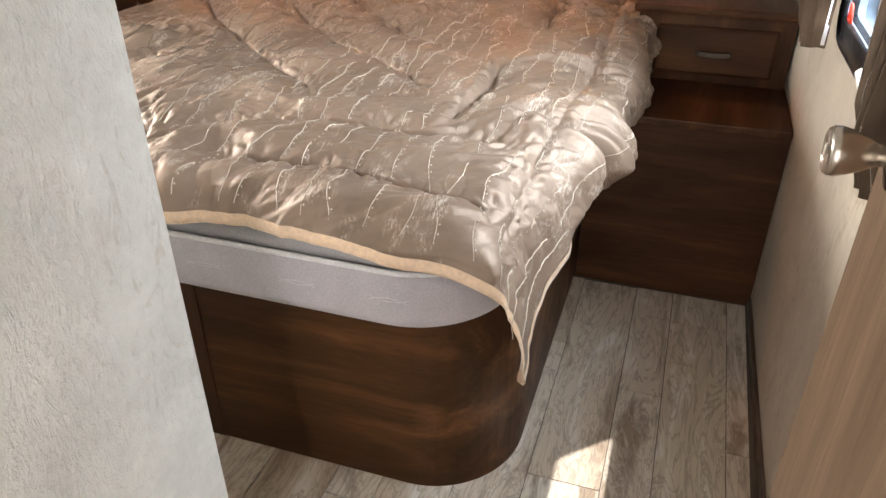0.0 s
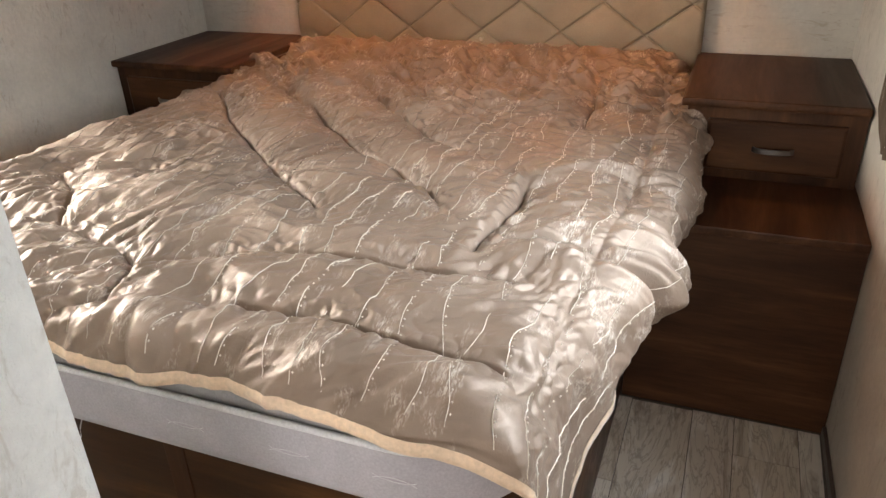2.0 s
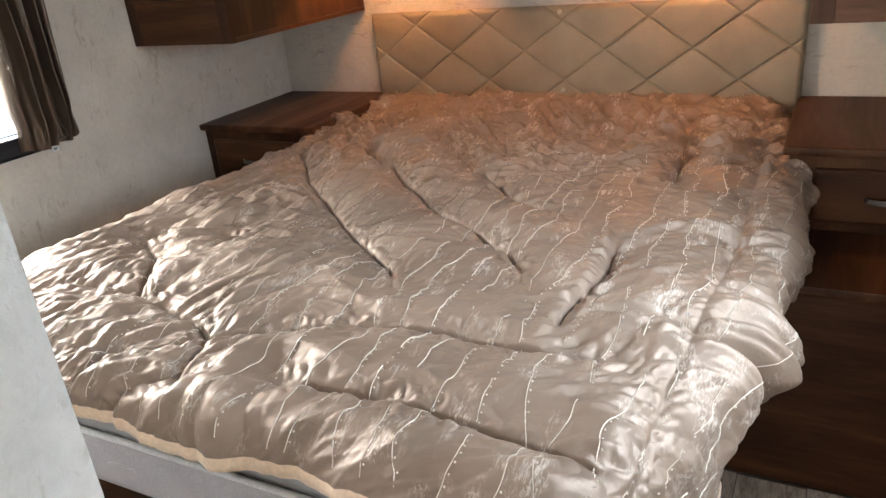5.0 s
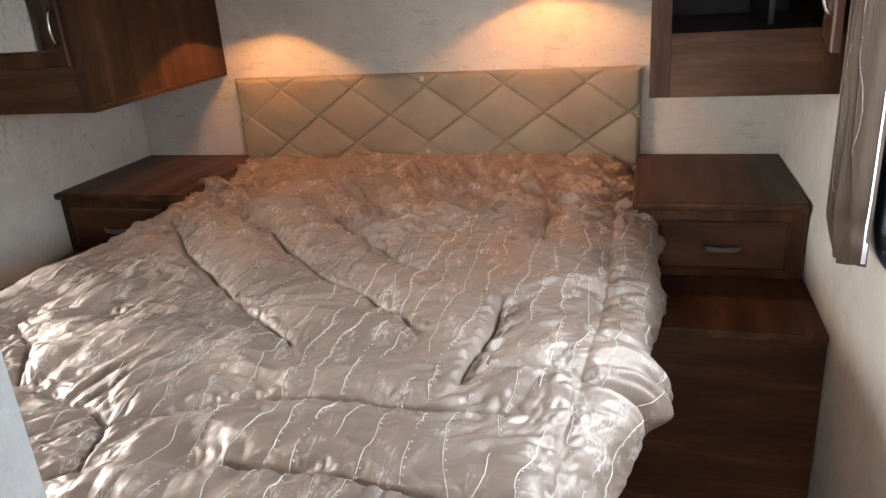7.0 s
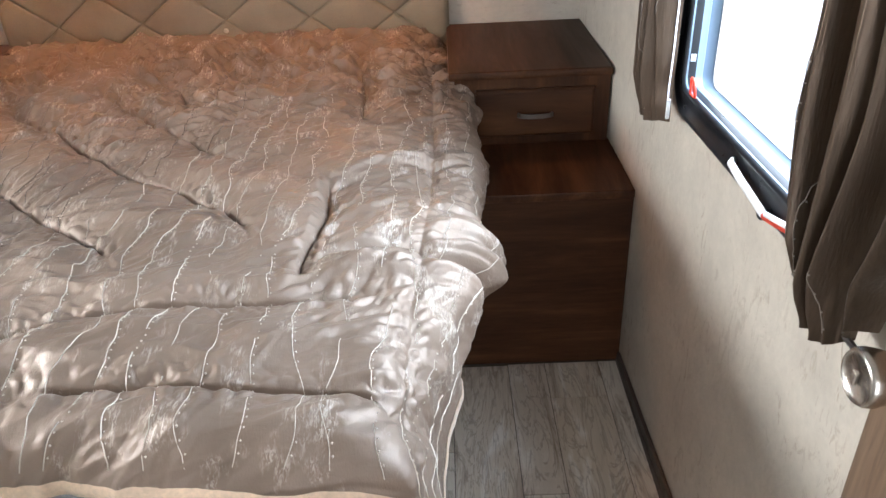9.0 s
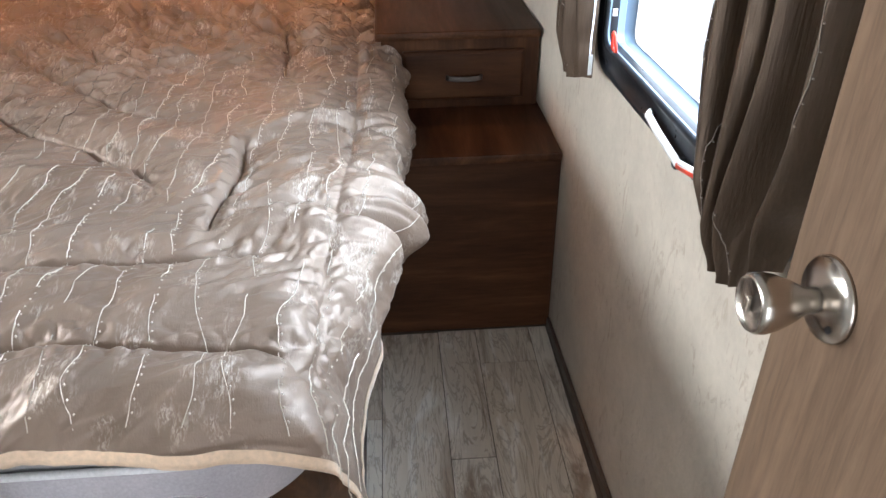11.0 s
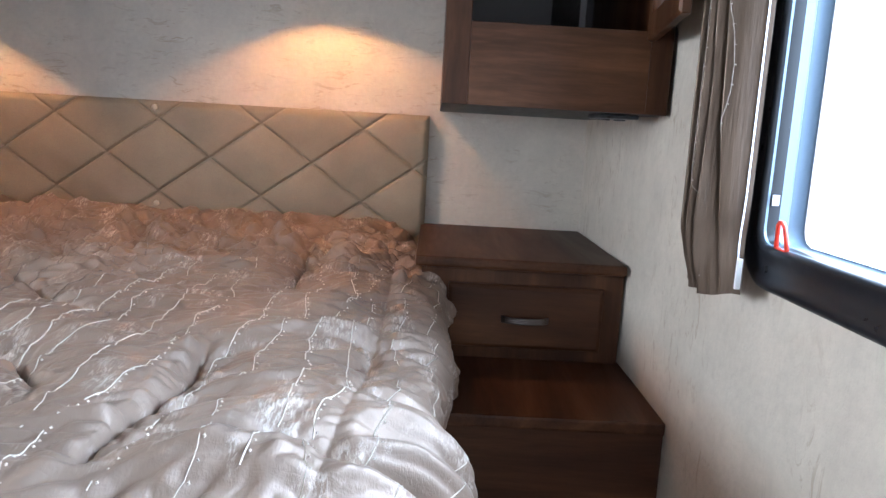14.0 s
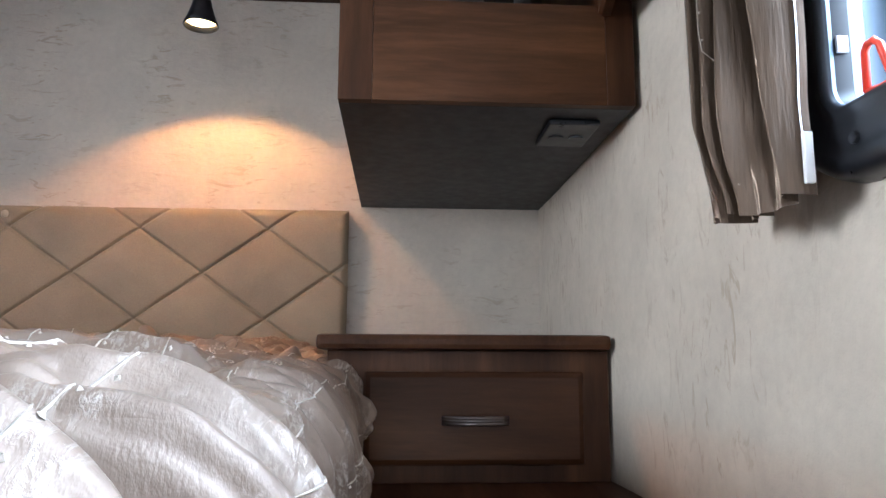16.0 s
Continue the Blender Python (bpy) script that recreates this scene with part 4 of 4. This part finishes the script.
# ---- curtains ----
def curtain(x_wall, inward, y0, y1, z0, z1, depth, folds, seed, label, off=0.024, edge=0, taper=0.0, cut=0.012):
    """A gathered satin curtain: pleats hang from the top and are drawn in towards a rod at the bottom."""
    c = thing("curtain", (x_wall, (y0 + y1) / 2, z0), label, "curtain", "window curtains")
    n, rows = 260, 120
    s, t = np.meshgrid(np.linspace(0, 1, n), np.linspace(0, 1, rows))
    width = (y1 - y0) * (1 - taper * (1 - smooth(t, -0.05, 0.26)))
    pinch = np.exp(-((t - 0.075) / 0.035) ** 2)
    Yc = (y0 + y1) / 2 + (s - 0.5) * width * (1 - 0.06 * pinch)
    ph = folds * 2 * np.pi * (s + 0.05 * grid_noise(s * 4, t * 2.4, seed))
    fold = ph + 1.1 * np.sin(0.5 * ph + 2.0 * t)
    wave = 2.0 * np.abs(np.sin(0.5 * fold)) ** 1.3 - 1.0 + 0.30 * np.sin(1.7 * ph + 1 + 2 * t)
    low = smooth(t, 0.0, 0.12)
    Xc = 0.55 + 0.56 * wave * (0.55 + 0.45 * low) + 0.10 * grid_noise(s * 6, t * 5, seed + 1) + 0.07 * (1 - low) * np.sin(ph * 3.0)
    round_off = np.sqrt(np.clip(1 - (2 * s - 1) ** 6, 0, 1))
    Xw = x_wall + inward * (off + depth * np.clip(Xc, 0.0, 1.2) * round_off * (0.86 + 0.14 * smooth(t, 0.0, 0.05)))
    Zc = z0 + t * (z1 - z0) + 0.003 * (1 - t) * np.sin(ph * 0.5) + (1 - t) ** 6 * (0.6 * cut * smooth(s, 0.30, 0.0) + cut * smooth(s, 0.45, 1.0))
    bm = bmesh.new()
    vs = [[bm.verts.new((Xw[j, i], Yc[j, i], Zc[j, i])) for i in range(n)] for j in range(rows)]
    for j in range(rows - 1):
        for i in range(n - 1):
            bm.faces.new((vs[j][i], vs[j][i + 1], vs[j + 1][i + 1], vs[j + 1][i]))
    part("drape", bm, CURTAIN, c, "", True)
    # stitched thread lines down the cloth
    bm = bmesh.new()
    for col in (int(n * 0.13), int(n * 0.36), int(n * 0.66), int(n * 0.88)):
        pts = []
        for j in range(2, rows):
            i = int(np.clip(col + 11 * math.sin(j * 0.09 + col) + 4 * math.sin(j * 0.23 + 2 * col), 0, n - 1))
            pts.append((Xw[j, i] + inward * 0.001, Yc[j, i], Zc[j, i]))
        tube(pts, 0.0006, 4, bm)
        for x, y, z in pts[1::3]:
            box(x - 0.0008, x + 0.0008, y - 0.0050, y - 0.0034, z - 0.0008, z + 0.0008, 0, bm)
    part("wavy_stitching", bm, DULL_THREAD, c, "pale stitched lines", True)
    if edge:
        ye = y0 if edge < 0 else y1
        col = 0 if edge < 0 else n - 1
        bm = bmesh.new()
        a = [bm.verts.new((x_wall + inward * (off + 0.0055), Yc[j, col] - edge * 0.002, Zc[j, col])) for j in range(4, rows)]
        b = [bm.verts.new((x_wall + inward * (off + 0.011), Yc[j, col] + edge * 0.004, Zc[j, col])) for j in range(4, rows)]
        for k in range(len(a) - 1):
            bm.faces.new((a[k], a[k + 1], b[k + 1], b[k]))
        part("lining", bm, LINING, c, "white lining edge", True)
        part("end_clip", box(min(x_wall + inward * (off + 0.004), x_wall + inward * (off + 0.012)), max(x_wall + inward * (off + 0.004), x_wall + inward * (off + 0.012)), ye - 0.006 if edge < 0 else ye + 0.001, ye - 0.001 if edge < 0 else ye + 0.006, z0 + 0.016, z0 + 0.060, 0.001), WHITE, c, "white end clip")
    part("bottom_rod", tube(((x_wall + inward * (off + 0.018), y0 + 0.060, z0 + 0.016), (x_wall + inward * (off + 0.018), y1 - 0.030, z0 + 0.016)), 0.0045, 8), PEWTER, c)
    return c


curtain(RIGHT, -1, 1.692, 1.838, 0.946, 2.02, 0.056, 6, 31, "brown satin curtain gathered beside the window, pale lining edge", 0.044, -1)
curtain(RIGHT, -1, 0.800, 1.074, 0.957, 2.02, 0.066, 5, 37, "brown satin curtain gathered between window and door", 0.036, 0, 0.50, 0.075)
curtain(LEFT, 1, 1.610, 1.830, 0.975, 2.02, 0.050, 5, 41, "brown satin curtain gathered on the far wall")


hook = thing("curtain_hook", (LEFT + 0.006, 1.735, 0.945), "small white curtain hook on the far wall", "hook")
part("base", lathe(((0.009, 0.0), (0.009, 0.003), (0.006, 0.006)), (LEFT + 0.001, 1.735, 0.955), (1, 0, 0), 16), WHITE, hook, "", True)
part("peg", tube(((LEFT + 0.006, 1.735, 0.955), (LEFT + 0.020, 1.735, 0.955), (LEFT + 0.024, 1.735, 0.962)), 0.0035, 8), WHITE, hook, "", True)


# ---- floor planks ----
def planks():
    rng = np.random.RandomState(5)
    widths = (0.165, 0.180, 0.119, 0.173)
    x = 0.848 - 0.18 - 0.165 - 4 * sum(widths)
    k = 0
    shared = {}
    gap = 0.0012
    ends = {0.848: 1.417}
    while x < RIGHT:
        w = widths[k % 4]
        x1 = min(x + w, RIGHT - 0.001)
        if x1 > LEFT:
            xa = max(x, LEFT)
            y = -1.6 + (0.37 * k) % 0.9
            lo = -1.59 if x1 > HALL else NEAR
            while y < lo:
                y += 0.915
            while lo < 2.04:
                hi = min(y, 2.04)
                if hi - lo > 0.02:
                    key = (round(x1 - xa, 3), round(hi - lo, 3))
                    if key not in shared:
                        bm = box(gap, x1 - xa - gap, gap, hi - lo - gap, -0.003, 0.0, 0)
                        me = bpy.data.meshes.new("plank")
                        bmesh.ops.recalc_face_normals(bm, faces=bm.faces[:])
                        bm.to_mesh(me)
                        bm.free()
                        me.materials.append(VINYL)
                        shared[key] = me
                    ob = new("plank", shared[key])
                    ob.location = (xa, lo, 0)
                    ob.parent = FLOOR
                lo = hi
                y += 0.915
        x += w
        k += 1


planks()


# ---- the window wall runs a little out of square ----
LEAN_OUT = Matrix(((1, -0.018, 0, 0.049), (0, 1, 0, 0), (0, 0, 1, 0), (0, 0, 0, 1)))
for root in [o for o in scene.objects if o.parent is None]:
    on_wall = root.name in ("wall_right", "baseboard", "window_1") or (root.name.startswith("curtain") and root.location.x > 0)
    if on_wall:
        for o in (root, *root.children_recursive):
            if o.type == "MESH":
                o.data.transform(LEAN_OUT)
